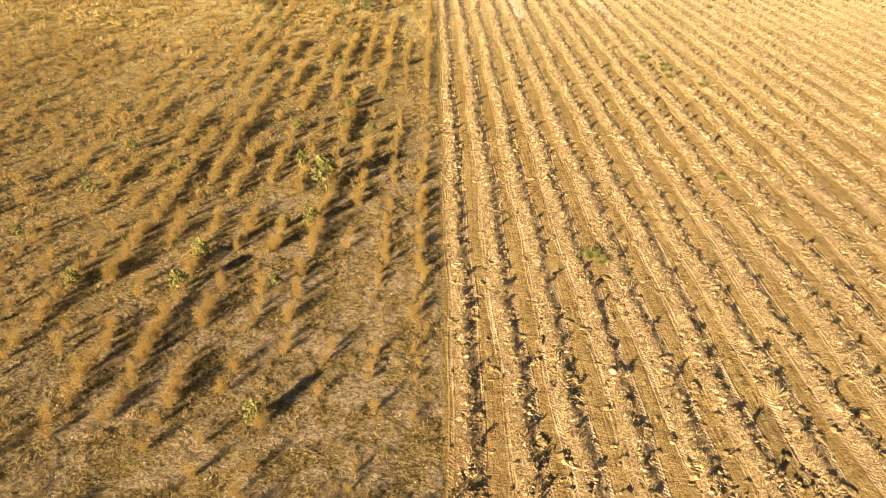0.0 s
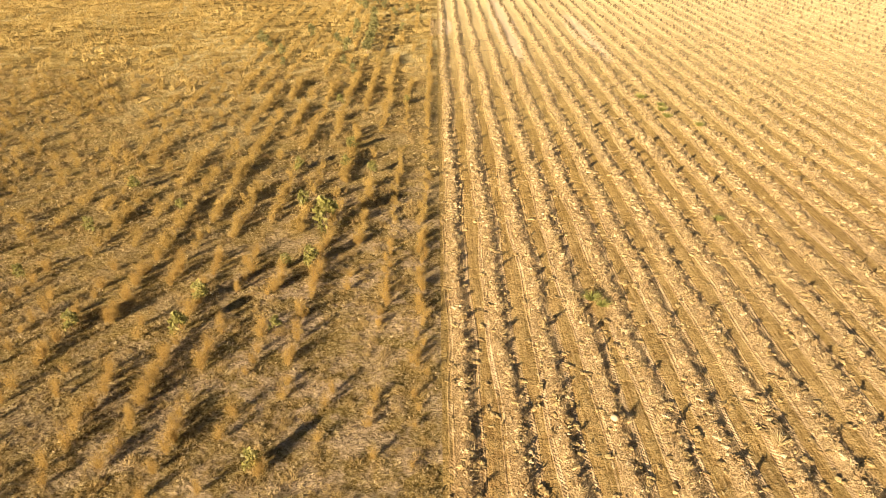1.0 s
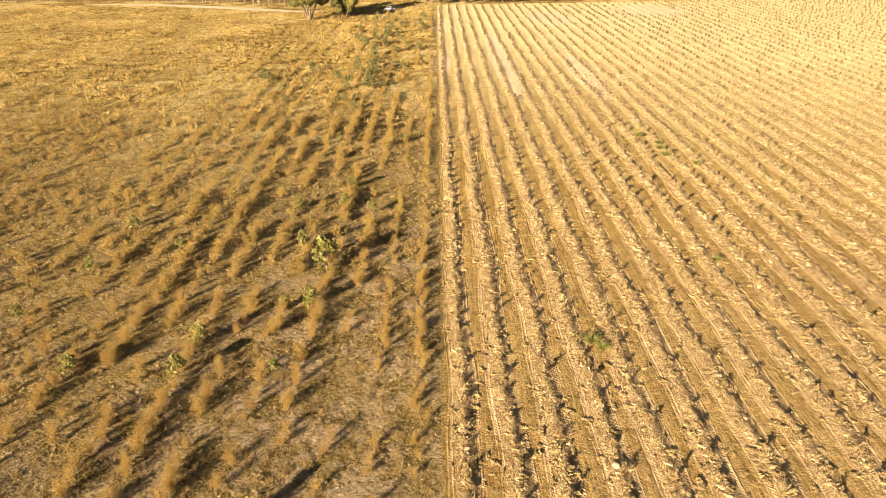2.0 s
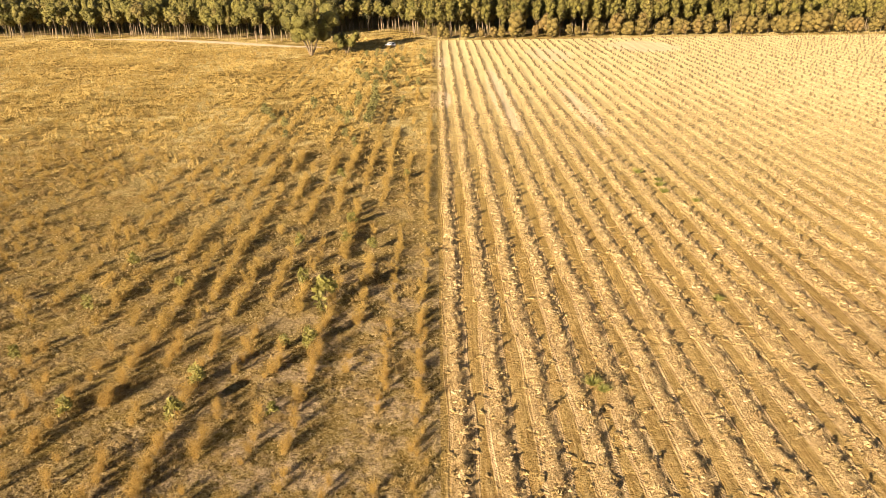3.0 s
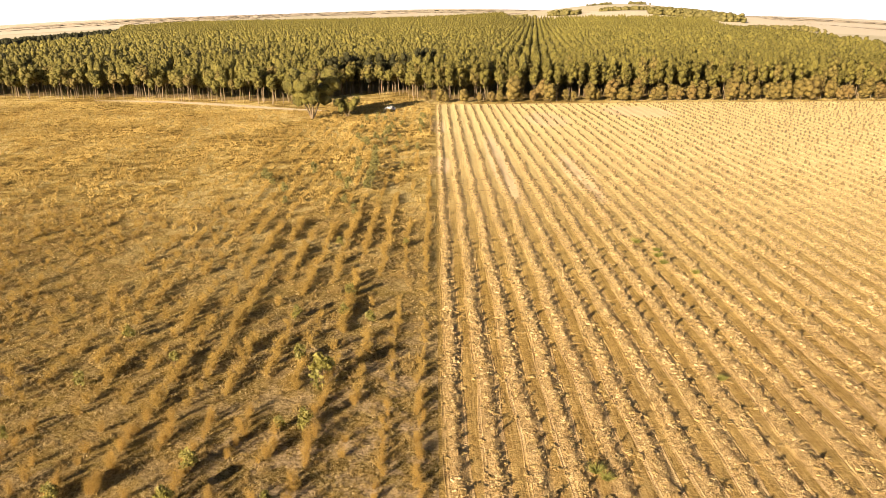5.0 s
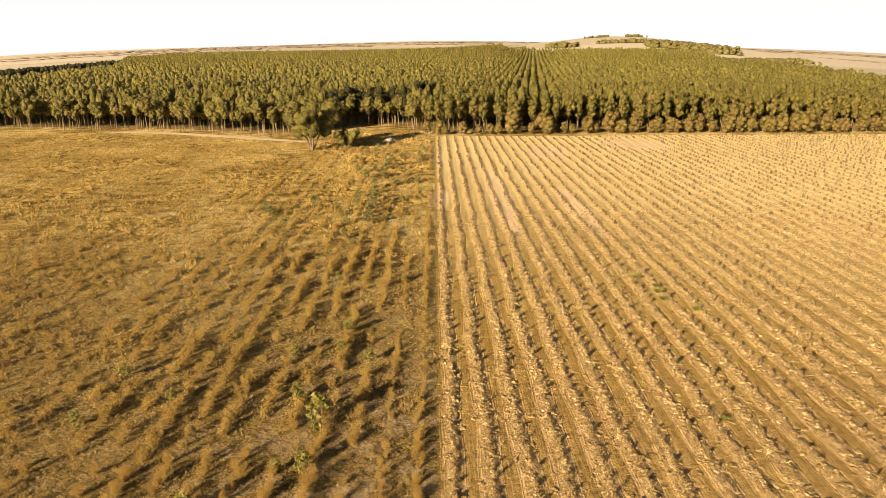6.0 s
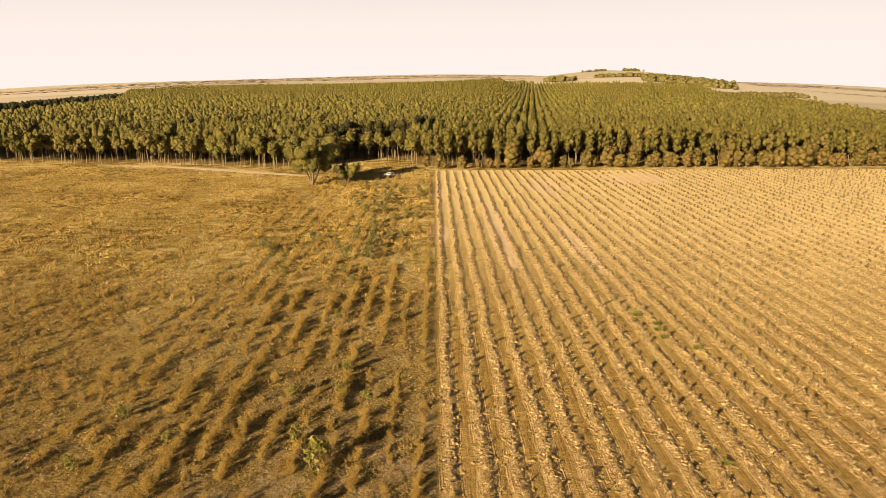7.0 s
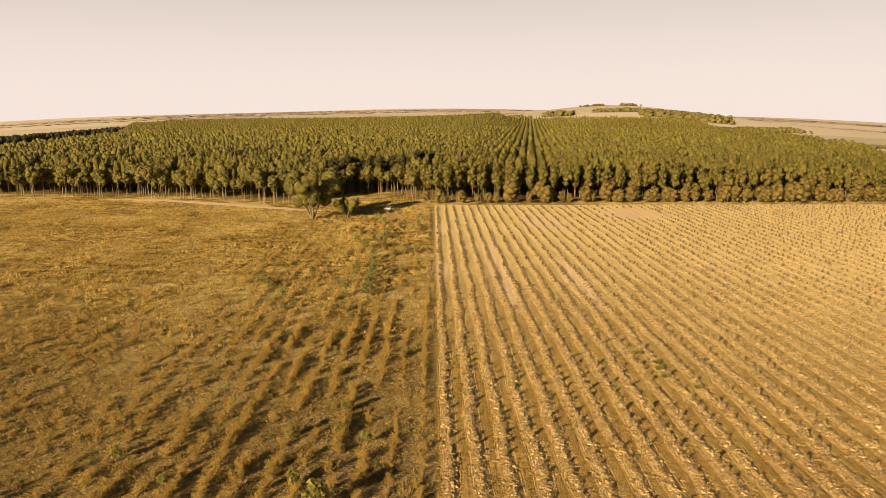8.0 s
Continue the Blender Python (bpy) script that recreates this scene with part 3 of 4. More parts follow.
sod_spots = np.concatenate([with_z(row_spots(np.random.default_rng(61), 24, 80, 2.6, 0.75, range(0, 20)), 0.01), with_z(row_spots(np.random.default_rng(62), 80, 150, 1.4, 0.75, range(0, 36)), 0.01)])
tagged(new("turned_sods", tri_mesh("turned_sods", planted(heaps, sod_spots, np.random.default_rng(63), 0.10, 0.30), SOD, False)), "dark brown weedy sods turned up between the planting rows", "soil clods", kind="stuff")
lumps = [lump(rng, 0.4, 0.62) for _ in range(10)]
bits = []
for y0, y1, dense, lo, hi, last in ((-24, 24, 3.0, 0.04, 0.2, 12), (24, 62, 9.0, 0.02, 0.10, 18), (62, 110, 3.4, 0.06, 0.24, 28), (110, 190, 1.5, 0.12, 0.28, 44)):
    bits.append(mixed(lumps, with_z(row_spots(rng, y0, y1, dense, 0.3, range(0, last)), 0.01), rng, lo, hi))
for y0, y1 in ((154, 172), (214, 234)):
    bits.append(mixed(lumps, row_spots(rng, y0, y1, 3.0, 0.4, range(-1, 0)) + [0.5, 0, 0.03], rng, 0.12, 0.32))
stuff("soil_clods", np.concatenate(bits), CLOD, "pale crumbly soil clods thrown up along the planting rows", "soil clods")


def litter(rng, n, size):
    """A scatter of dry husks and leaves, half flat on the soil."""
    at = np.c_[rng.normal(0, 0.16, (n, 2)), rng.uniform(0.02, 0.10, n)]
    return leaf_tris(rng, at, np.tile([0.0, 0.0, 1.0], (n, 1)), size, 2.0, 1.1)


husks = [litter(rng, 6, 0.085) for _ in range(8)]
husks_far = [litter(rng, 4, 0.14) for _ in range(6)]
bits = [mixed(husks, with_z(row_spots(rng, 24, 66, 3.0, 0.3, range(0, 19)), 0.01), rng, 0.4, 1.2), mixed(husks_far, with_z(row_spots(rng, 66, 130, 1.2, 0.3, range(0, 32)), 0.01), rng, 0.4, 1.1)]
stuff("dry_husks", np.concatenate(bits), DEAD_LEAF, "pale dry husks and leaves strewn along the planting rows", "litter")


def tuft(rng, blades, height, lean, width):
    root = np.c_[rng.normal(0, 0.05, (blades, 2)), np.zeros(blades)]
    a = rng.uniform(0, 2 * np.pi, blades)
    out = rng.uniform(0.2, 1.0, blades) * lean
    tip = np.c_[root[:, 0] + np.cos(a) * out, root[:, 1] + np.sin(a) * out, height * rng.uniform(0.5, 1.0, blades)]
    return blade_tris(root, tip, np.full(blades, width), rng)


straw = [tuft(rng, 12, 0.24, 0.30, 0.03) for _ in range(6)]
straw_far = [tuft(rng, 4, 0.26, 0.26, 0.08) for _ in range(5)]
bits = [mixed(straw, with_z(row_spots(rng, 24, 70, 2.4, 0.3, range(0, 20))), rng, 0.6, 1.6),
        mixed(straw_far, with_z(row_spots(rng, 70, 150, 0.9, 0.36, range(0, 36))), rng, 0.5, 1.2)]
stuff("straw_tufts", np.concatenate(bits), STRAW, "dry yellow straw tufts lying along the planting rows", "straw")


def seedling_parts(rng, leaves=30, size=0.16, low=1.0):
    """A dead seedling: one bent stem and a few broad, curled dry leaves."""
    h = rng.uniform(0.32, 0.62) * low
    lean = rng.normal(0, 0.12, 2)
    top = np.array([lean[0], lean[1], h])
    segs = [((0, 0, -0.05), tuple(top * 0.55), 0.022, 0.015), (tuple(top * 0.55), tuple(top), 0.015, 0.005)]
    f = rng.uniform(0.05, 1.0, leaves)
    a = rng.uniform(0, 2 * np.pi, leaves)
    r = rng.uniform(0.04, 0.34, leaves) * (1.2 - 0.6 * f) / low
    at = top * f[:, None] + np.c_[np.cos(a) * r, np.sin(a) * r, rng.uniform(-0.05, 0.08, leaves)]
    at[:, 2] = np.maximum(at[:, 2], 0.05)
    return segs, leaf_tris(rng, at, np.c_[np.cos(a), np.sin(a), np.full(leaves, 0.4)], size, 1.8, 0.5)


seedlings = [seedling_parts(rng, 46, 0.10, 1.2) for _ in range(10)]
seedling_meshes = [(mesh_of("stem", stem_bm(s, 4), STEM), tri_mesh("foliage", l, DEAD_LEAF)) for s, l in seedlings]


def plant(name, meshes, at, turn, size, label, category, group, names):
    base = empty(name, at, turn, size)
    for nm, mesh in zip(names, meshes):
        part(nm, mesh, None, base)
    return tagged(base, label, category, group)


spots = []
for k in range(-1, 66):
    y = (24.0 if k >= 0 else 154.0) + rng.uniform(0, 2.4)
    while y < FIELD_END - 3:
        x = row_x(k) + sway(k, y) + rng.normal(0, 0.08) + (0.45 if k < 0 else 0)
        bare_spot = ((x - 71) / 9) ** 2 + ((y - 253) / 13) ** 2 < 1
        if x < seen_x(y) + 8 and rng.random() > 0.10 and not bare_spot and (k >= 0 or in_field(x - 0.3, y)):
            spots.append((x, y, 0.09 if y < 70 else 0.12))
        y += 2.4 * rng.uniform(0.75, 1.25)
spots = np.array(spots)
order = np.argsort(spots[:, 1] + 0.15 * spots[:, 0])
near, rest = spots[order[:300]], spots[order[300:]]
for x, y, z in near:
    plant("dead_seedling", seedling_meshes[rng.integers(0, 10)], (x, y, z), rng.uniform(0, 360), rng.uniform(0.75, 1.25),
          "withered pale tree seedling standing in a ploughed row", "seedling", "seedlings in the ploughed rows", ("stem", "foliage"))
mid_seedling = [seedling_parts(rng, 20, 0.165, 1.3)[1] for _ in range(6)]
far_seedling = [seedling_parts(rng, 18, 0.23, 1.15)[1] for _ in range(6)]
behind = np.array([(row_x(k), y + rng.normal(0, 0.4), 0.14) for k in range(0, 12) for y in np.arange(-24, 24, 2.4)])
rest = np.concatenate([rest, behind])
cut = rest[:, 1] < 130
stuff("dead_seedlings", mixed(mid_seedling, rest[cut], rng, 0.75, 1.4), WITHERED, "withered pale seedlings in rows across the ploughed field", "seedlings")
stuff("far_seedlings", mixed(far_seedling, rest[~cut], rng, 0.6, 1.25), WITHERED_FAR,
      "far rows of withered seedlings reaching across the ploughed field", "seedlings")

# a few odd things lie or grow in the ploughed field
def grass_clump(name, at, blades, height, lean, width, material, label):
    r = np.random.default_rng(int(at[0] * 10 + at[1]))
    ob = new(name, tri_mesh(name, tuft(r, blades, height, lean, width), material))
    ob.matrix_world = pose(*at, 0, 0, 0)
    return tagged(ob, label, "grass clump")


GREEN_WEED = leaf_material("green_weed_leaves", (0.17, 0.175, 0.04), (0.38, 0.36, 0.09), None, 0.25, 0.6)
grass_clump("dry_grass_clump", (19.3, 31.4, 0.1), 90, 0.95, 0.8, 0.05, STRAW, "large dry yellow grass clump fanning out on a ridge")
grass_clump("dry_grass_clump", (11.0, 33.5, 0.1), 60, 0.6, 0.5, 0.04, STRAW, "dry yellow grass clump on a ridge")
for x, y, s in ((11.6, 47.6, 0.8), (12.2, 46.7, 0.6), (31.0, 97.0, 0.9), (31.6, 99.5, 0.7), (29.8, 103.5, 0.9), (30.9, 94.0, 0.8), (34.0, 90.0, 0.7), (26.4, 61.5, 0.6)):
    grass_clump("green_weed", (x, y, 0.12), 160, 0.95 * s, 1.3 * s, 0.09, GREEN_WEED, "low yellow-green weed sprawling over a ploughed row")
bm = bmesh.new()
bmesh.ops.create_icosphere(bm, subdivisions=3, radius=0.25)
for v in bm.verts:
    v.co *= 1 + 0.18 * noise.noise(v.co * 4.0)
    v.co.z *= 0.72
boulder = new("pale_boulder", mesh_of("pale_boulder", bm, flat_material("pale_stone", (0.56, 0.43, 0.24), 0.9)))
boulder.matrix_world = pose(10.3, 33.8, 0.27)
tagged(boulder, "rounded pale yellowish stone lying on a ploughed row", "stone")

twig_way = [((-8.0, 28.2, 0.06), (-7.2, 27.8, 0.1), 0.035, 0.026), ((-7.2, 27.8, 0.1), (-6.4, 27.1, 0.07), 0.026, 0.012), ((-7.2, 27.8, 0.1), (-6.6, 27.9, 0.16), 0.018, 0.006)]
tagged(new("fallen_branch", mesh_of("fallen_branch", stem_bm(twig_way, 6), STEM)), "thin bare forked branch lying on the dry grass", "branch")

# ---- fallow strip: dry bushes on the old rows, saplings, grass ----
def bush_tris(rng, n, width, reach, low=1.0, up=1.1):
    """A wispy dry weed: a soft plume of fine twigs, several uneven sprays from one foot."""
    m = 7
    a = rng.uniform(0, 2 * np.pi, m)
    d = rng.uniform(0.08, 0.52, m) / low
    tops = np.c_[np.cos(a) * d, np.sin(a) * d, rng.uniform(0.6, 1.5, m) * low]
    pick = tops[rng.integers(0, m, n)]
    f = rng.uniform(0.08, 1.0, n) ** 0.75
    root = pick * f[:, None] + rng.normal(0, 0.13, (n, 3)) * (0.5 + f)[:, None]
    root[:, 2] = np.maximum(root[:, 2], 0.02)
    out = np.c_[root[:, :2] * 1.2, np.full(n, up)] + rng.normal(0, 0.55, (n, 3))
    tip = root + unit(out) * (reach * rng.uniform(0.4, 1.2, n))[:, None]
    return blade_tris(root, tip, np.full(n, width), rng)


def bush_stem(rng):
    a, b = rng.normal(0, 0.06, 2), rng.normal(0, 0.12, 2)
    return stem_bm([((0, 0, -0.05), (a[0], a[1], 0.45), 0.02, 0.014), ((a[0], a[1], 0.45), (b[0], b[1], 1.45), 0.014, 0.005)], 4)


bush_meshes = [(mesh_of("stem", bush_stem(rng), STEM), tri_mesh("foliage", bush_tris(rng, 1250, 0.021, 0.15), TWIG)) for _ in range(8)]
mid_bush = [bush_tris(rng, 330, 0.055, 0.25, 0.95, 0.6) for _ in range(6)]
far_bush = [bush_tris(rng, 140, 0.09, 0.27, 0.85, 0.5) for _ in range(6)]

OLD_ROW = 2.96           # the old rows of the fallow stand a little closer


def old_x(k):
    return ROW_X + OLD_ROW * k


# stretches of old rows where the weeds stand thick: row, from y, to y
RUNS = [(-1, 39, 43), (-1, 44.6, 60), (-2, 34, 35), (-2, 44.6, 59), (-3, 35.8, 37), (-3, 58, 59.5), (-4, 30, 31), (-4, 40, 43.2), (-4, 48.8, 58.5),
        (-5, 49.5, 55), (-5, 61, 67), (-6, 31.6, 34.4), (-6, 39.4, 42), (-6, 50.5, 57.5), (-7, 32.6, 35), (-7, 36.6, 42), (-7, 44.9, 56.5),
        (-8, 36, 40), (-8, 51, 55.5), (-9, 36.8, 39.7), (-9, 45.7, 50), (-9, 52, 60.6), (-10, 40.3, 43.7), (-10, 46, 48)]
RUNS_BEYOND = [(-1, 62, 66), (-2, 72.6, 75.6), (-3, 68.5, 72.7), (-4, 72.7, 90), (-5, 90.6, 97.6), (-6, 65, 72), (-6, 105, 112), (-7, 60, 62.7), (-7, 67.5, 71.5),
               (-8, 63.3, 67.6), (-8, 72.3, 90), (-8, 106, 118), (-9, 61, 66.4), (-9, 100, 115), (-10, 76, 81), (-11, 63, 67), (-4, 102.7, 115), (-3, 121, 134),
               (-1, 95, 121), (-1, 129, 150), (-2, 104, 118), (-5, 108, 122), (-6, 84, 92), (-7, 94, 104)]
spots = []
for k, y0, y1 in RUNS + RUNS_BEYOND:
    y = y0
    while y <= y1:
        spots.append((old_x(k) + rng.normal(0, 0.2), y + rng.normal(0, 0.2), rng.uniform(0.65, 1.1) * (0.72 if k > -3 else 1.0)))
        y += rng.uniform(0.75, 1.5)
for k in range(-62, 0):
    y = 22.0
    while y < 262:
        near_row = k > -13 - min(max(y - 60, 0) / 40, 2)
        clump = noise.noise(Vector((k * 1.73, y * 0.09, 0))) + 0.5 * noise.noise(Vector((k * 0.3, y * 0.04, 7)))
        thick = ((0.27 if k > -5 else 0.48) + clump * 0.9 if y < 62 else 0.64 + clump * 1.2 if y < 190 else 0.5 + clump) if near_row else 0.72 + clump * 1.2 if y < 120 else 0.58 + clump
        if rng.random() < thick and old_x(k) > -seen_x(y) - 8 and y < front_y(old_x(k)) - 26:
            s = rng.uniform(0.55, 1.1) if near_row else rng.uniform(0.45, 1.05) if y < 120 else rng.uniform(0.4, 0.9)
            spots.append((old_x(k) + rng.normal(0, 0.2 if near_row else 0.8), y, s * (0.72 if k > -3 else 1.0)))
        y += rng.uniform(0.9, 1.9)
spots = np.array(spots)
spots = spots[np.argsort(spots[:, 1] - 0.15 * spots[:, 0])]
for x, y, s in spots[:300]:
    plant("dry_bush", bush_meshes[rng.integers(0, 8)], (x, y, 0), rng.uniform(0, 360), s,
          "wispy rust-brown dry weed bush on the fallow", "bush", "dry bushes on the fallow", ("stem", "foliage"))
rest = spots[300:]
behind = np.array([(row_x(k) + rng.normal(0, 0.3), y + rng.normal(0, 0.6), rng.uniform(0.6, 1.2)) for k in range(-12, 0) for y in np.arange(-24, 22, 2.6)])
rest = np.concatenate([rest, behind])
cut = rest[:, 1] < 120


def sized(templates, rows, rng):
    out = []
    for i, t in enumerate(templates):
        at = rows[i::len(templates)]
        out.append(spread(t, np.c_[at[:, :2], np.zeros(len(at))], rng.uniform(0, 6.28, len(at)), at[:, 2], rng.uniform(0.85, 1.15, len(at))))
    return np.concatenate(out)


stuff("dry_bushes", np.concatenate([sized(mid_bush, rest[cut], rng), sized(far_bush, rest[~cut], rng)]), TWIG_FAR,
      "rust-brown dry weeds in broken rows across the fallow", "bushes")

# green eucalypt saplings that came up among the weeds: x, y
SAPLINGS = [-10.9, 60.9, -14.0, 66.2, -16.2, 76.6, -7.7, 75.0, -10.9, 77.0, -10.9, 83.0, -26.4, 66.0, -33.2, 71.6, -33.8, 61.8, -19.4, 43.8, -19.2, 48.4, -11.4, 54.0,
            -13.5, 54.0, -27.8, 44.8, -36, 53, -12.5, 44.2, -11, 30.2, -4.9, 103, -14.6, 103.0]
SAPLINGS_FAR = [-13.6, 137.5, -13.5, 141, -13.8, 145, -13.6, 148, -14.0, 152, -13.6, 156, -13.9, 160, -14.2, 164, -14.6, 168, -15.0, 174, -17.2, 155, -17.6, 139.5, -16.9, 127.5,
                -14.6, 121.5, -20.4, 146.5, -29.6, 136.5, -27.8, 128, -26.9, 155, -35.6, 147, -33.8, 144, -18.1, 164, -18.2, 187, -7.8, 160, -14.4, 201, -21.4, 197, -14, 206]


def sapling_parts(rng, leaves, size):
    """A young eucalypt: a slim trunk with ascending twigs, broad juvenile leaves in loose clusters."""
    h = 1.0
    segs = [((0, 0, -0.05), (0.02, 0.01, 0.5), 0.022, 0.014), ((0.02, 0.01, 0.5), (0, 0.02, h), 0.014, 0.004)]
    centres = [(0, 0.02, h)]
    for i in range(11):
        f, a, r = rng.uniform(0.15, 0.92), i * 2.4 + rng.uniform(-0.4, 0.4), rng.uniform(0.14, 0.30)
        end = (math.cos(a) * r * (1.2 - f * 0.6), math.sin(a) * r * (1.2 - f * 0.6), f + rng.uniform(0.05, 0.2))
        segs.append(((0.01, 0.01, f), end, 0.009, 0.004))
        centres.append(end)
    c = np.array(centres)[rng.integers(0, len(centres), leaves)]
    at = c + rng.normal(0, 0.075, (leaves, 3))
    at[:, 2] = np.maximum(at[:, 2], 0.1)
    return segs, leaf_tris(rng, at, (at - [0, 0, 0.5]) * 2 + [0, 0, 0.3], size, 1.5, 0.4)


sapling_sets = []
for i in range(6):
    segs, leaves = sapling_parts(rng, 400, 0.1)
    sapling_sets.append((mesh_of("trunk", stem_bm(segs, 5), STEM), tri_mesh("crown", leaves, YOUNG_LEAF if i < 3 else SAPLING_LEAF)))
green = np.array(SAPLINGS + SAPLINGS_FAR).reshape(-1, 2)
for i, (x, y) in enumerate(green):
    size = 3.2 if i == 0 else rng.uniform(1.2, 1.9) if y < 90 else rng.uniform(1.2, 1.9) if y < 130 or x > -9 else rng.uniform(1.9, 2.7)
    plant("eucalypt_sapling", sapling_sets[i % 3 + (0 if y < 110 else 3)], (x, y, 0), rng.uniform(0, 360), size,
          "young grey-green eucalypt sapling among dry weeds", "sapling", "saplings on the fallow", ("trunk", "crown"))
for i in range(34):
    k = rng.choice([-2, -3, -4, -5, -5, -6, -7, -8])
    y = 178 + 66 * (i + rng.uniform(0, 1)) / 34
    plant("eucalypt_sapling", sapling_sets[i % 3 + 3], (old_x(k) + rng.normal(0, 0.3), y, 0), rng.uniform(0, 360), rng.uniform(1.1, 2.0),
          "young grey-green eucalypt sapling among dry weeds", "sapling", "saplings on the fallow", ("trunk", "crown"))


def strewn(rng, y0, y1, per_m2, clear=0.0):
    """Places strewn over the fallow in view between y0 and y1, thicker in patches."""
    n = int((y1 - y0) * (seen_x(y1) + 10) * per_m2)
    y = rng.uniform(y0, y1, n)
    x = -rng.uniform(clear, seen_x(y1) + 10, n)
    keep = (x > -seen_x(y) - 6) & (y < np.where(x < -40, np.interp(x, [p[0] for p in TRACK], [p[1] for p in TRACK]) - 5, front_y(x) - 3))
    x, y = x[keep], y[keep]
    patch = np.sin(x * 0.9 + 1.7 * np.sin(y * 0.31)) * np.sin(y * 0.57 + 1.3 * np.sin(x * 0.43))
    keep = rng.random(len(x)) < 0.55 + 0.45 * patch
    return np.stack([x[keep], y[keep], np.zeros(keep.sum())], 1)


blades_near = [tuft(rng, 6, 0.20, 0.20, 0.025) for _ in range(6)]
blades_mid = [tuft(rng, 4, 0.24, 0.26, 0.05) for _ in range(6)]
bits = [mixed(blades_near, strewn(rng, 22, 62, 8.0, 0.4), rng, 0.5, 1.3), mixed(blades_mid, strewn(rng, 62, 130, 3.5, 0.4), rng, 0.5, 1.3),
        mixed(husks, strewn(rng, 22, 66, 1.0, 0.4), rng, 0.5, 1.1)]
stuff("straw_mat", np.concatenate(bits), STRAW, "pale straw and broken stalks over the fallow", "straw")
bits = [mixed(blades_near, strewn(rng, 22, 62, 7.0, 0.4), rng, 0.5, 1.4), mixed(blades_mid, strewn(rng, 62, 130, 2.5, 0.4), rng, 0.5, 1.4)]
stuff("dry_grass", np.concatenate(bits), GRASS, "straw-coloured dry grass over the fallow", "grass")


def tussock(rng, n, width):
    """A low uneven mound of fine dry grass, about 1 across."""
    a, r = rng.uniform(0, 2 * np.pi, n), 0.45 * np.sqrt(rng.uniform(0, 1, n))
    root = np.c_[np.cos(a) * r, np.sin(a) * r, np.zeros(n)]
    tip = np.c_[root[:, :2] * 1.1 + rng.normal(0, 0.16, (n, 2)), (0.75 - 1.0 * r) * rng.uniform(0.5, 1.1, n)]
    return blade_tris(root, tip, np.full(n, width), rng)


dome_near = [tussock(rng, 75, 0.034) for _ in range(6)]
dome_mid = [tussock(rng, 55, 0.06) for _ in range(6)]
dome_far = [tussock(rng, 16, 0.14) for _ in range(6)]
bits = [mixed(dome_near, strewn(rng, 22, 62, 1.1, 0.8), rng, 0.35, 1.0, (0.6, 1.1)), mixed(dome_mid, strewn(rng, 62, 130, 0.9, 0.8), rng, 0.4, 1.2, (0.6, 1.1))]
stuff("grass_tussocks", np.concatenate(bits), GRASS, "brown dry grass tussocks dotted over the fallow", "grass")
far_spots = strewn(rng, 95, 300, 1.8, 2.2)
broad = np.sin(far_spots[:, 0] * 0.13 + 2 * np.sin(far_spots[:, 1] * 0.06)) * np.sin(far_spots[:, 1] * 0.08 + far_spots[:, 0] * 0.04)
far_spots = far_spots[rng.random(len(far_spots)) < (0.6 + 0.4 * broad) * np.clip((far_spots[:, 1] - 95) / 55, 0, 1)]
stuff("far_grass_tussocks", mixed(dome_far, far_spots, rng, 0.5, 1.5, (0.55, 1.1)), GRASS_FAR, "brown grass tussocks on the far fallow", "grass")

# ---- the woods ----
def crown(rng, n, size, bottom, wide, shape="tall"):
    """A crown for a tree of height 1: uneven rounded lobes of foliage, ruffled by loose leaf sprays."""
    lobes = []
    m = 8 if shape == "tall" else 12
    for i in range(m):
        f = (i + rng.uniform(0, 1)) / m
        z = bottom + (1 - bottom) * (0.10 + 0.78 * f)
        girth = wide * (math.sin(math.pi * (0.22 + 0.58 * f)) if shape == "tall" else math.sin(math.pi * (0.15 + 0.68 * f)))
        a = i * 2.4 + rng.uniform(-0.5, 0.5)
        d = girth * rng.uniform(0.25, 0.65)
        lobes.append((math.cos(a) * d, math.sin(a) * d, z, girth * rng.uniform(0.5, 0.72)))
    lobes = np.array(lobes)
    high = 1.3 if shape == "tall" else 0.85
    bits = [blob(rng, l[:3], [l[3] * 0.88, l[3] * 0.88, l[3] * 0.88 * high], 0.42) for l in lobes]
    pick = lobes[rng.integers(0, m, n)]
    way = unit(rng.normal(size=(n, 3)) + [0, 0, 0.25])
    at = pick[:, :3] + way * (pick[:, 3] * rng.uniform(0.8, 1.22, n))[:, None] * [1, 1, high]
    return joined(bits + [leaf_tris(rng, at, way, size, 1.4, 1.2)])


def trunk_bm(rng, height, thick, bottom, bend=0.02, limbs=5):
    segs, at = [], np.array([0.0, 0.0, -0.02])
    for i in range(4):
        nxt = np.array([rng.normal(0, bend), rng.normal(0, bend), 0.92 * (i + 1) / 4])
        segs.append((tuple(at * height), tuple(nxt * height), thick * (1 - 0.22 * i), thick * (1 - 0.22 * (i + 1))))
        at = nxt
    for i in range(limbs):
        f, a = rng.uniform(bottom * 0.85, 0.8), rng.uniform(0, 2 * np.pi)
        base = np.array([0, 0, f])
        end = base + [math.cos(a) * 0.10, math.sin(a) * 0.10, rng.uniform(0.06, 0.14)]
        segs.append((tuple(base * height), tuple(end * height), thick * 0.4, thick * 0.15))
    return stem_bm(segs, 6)


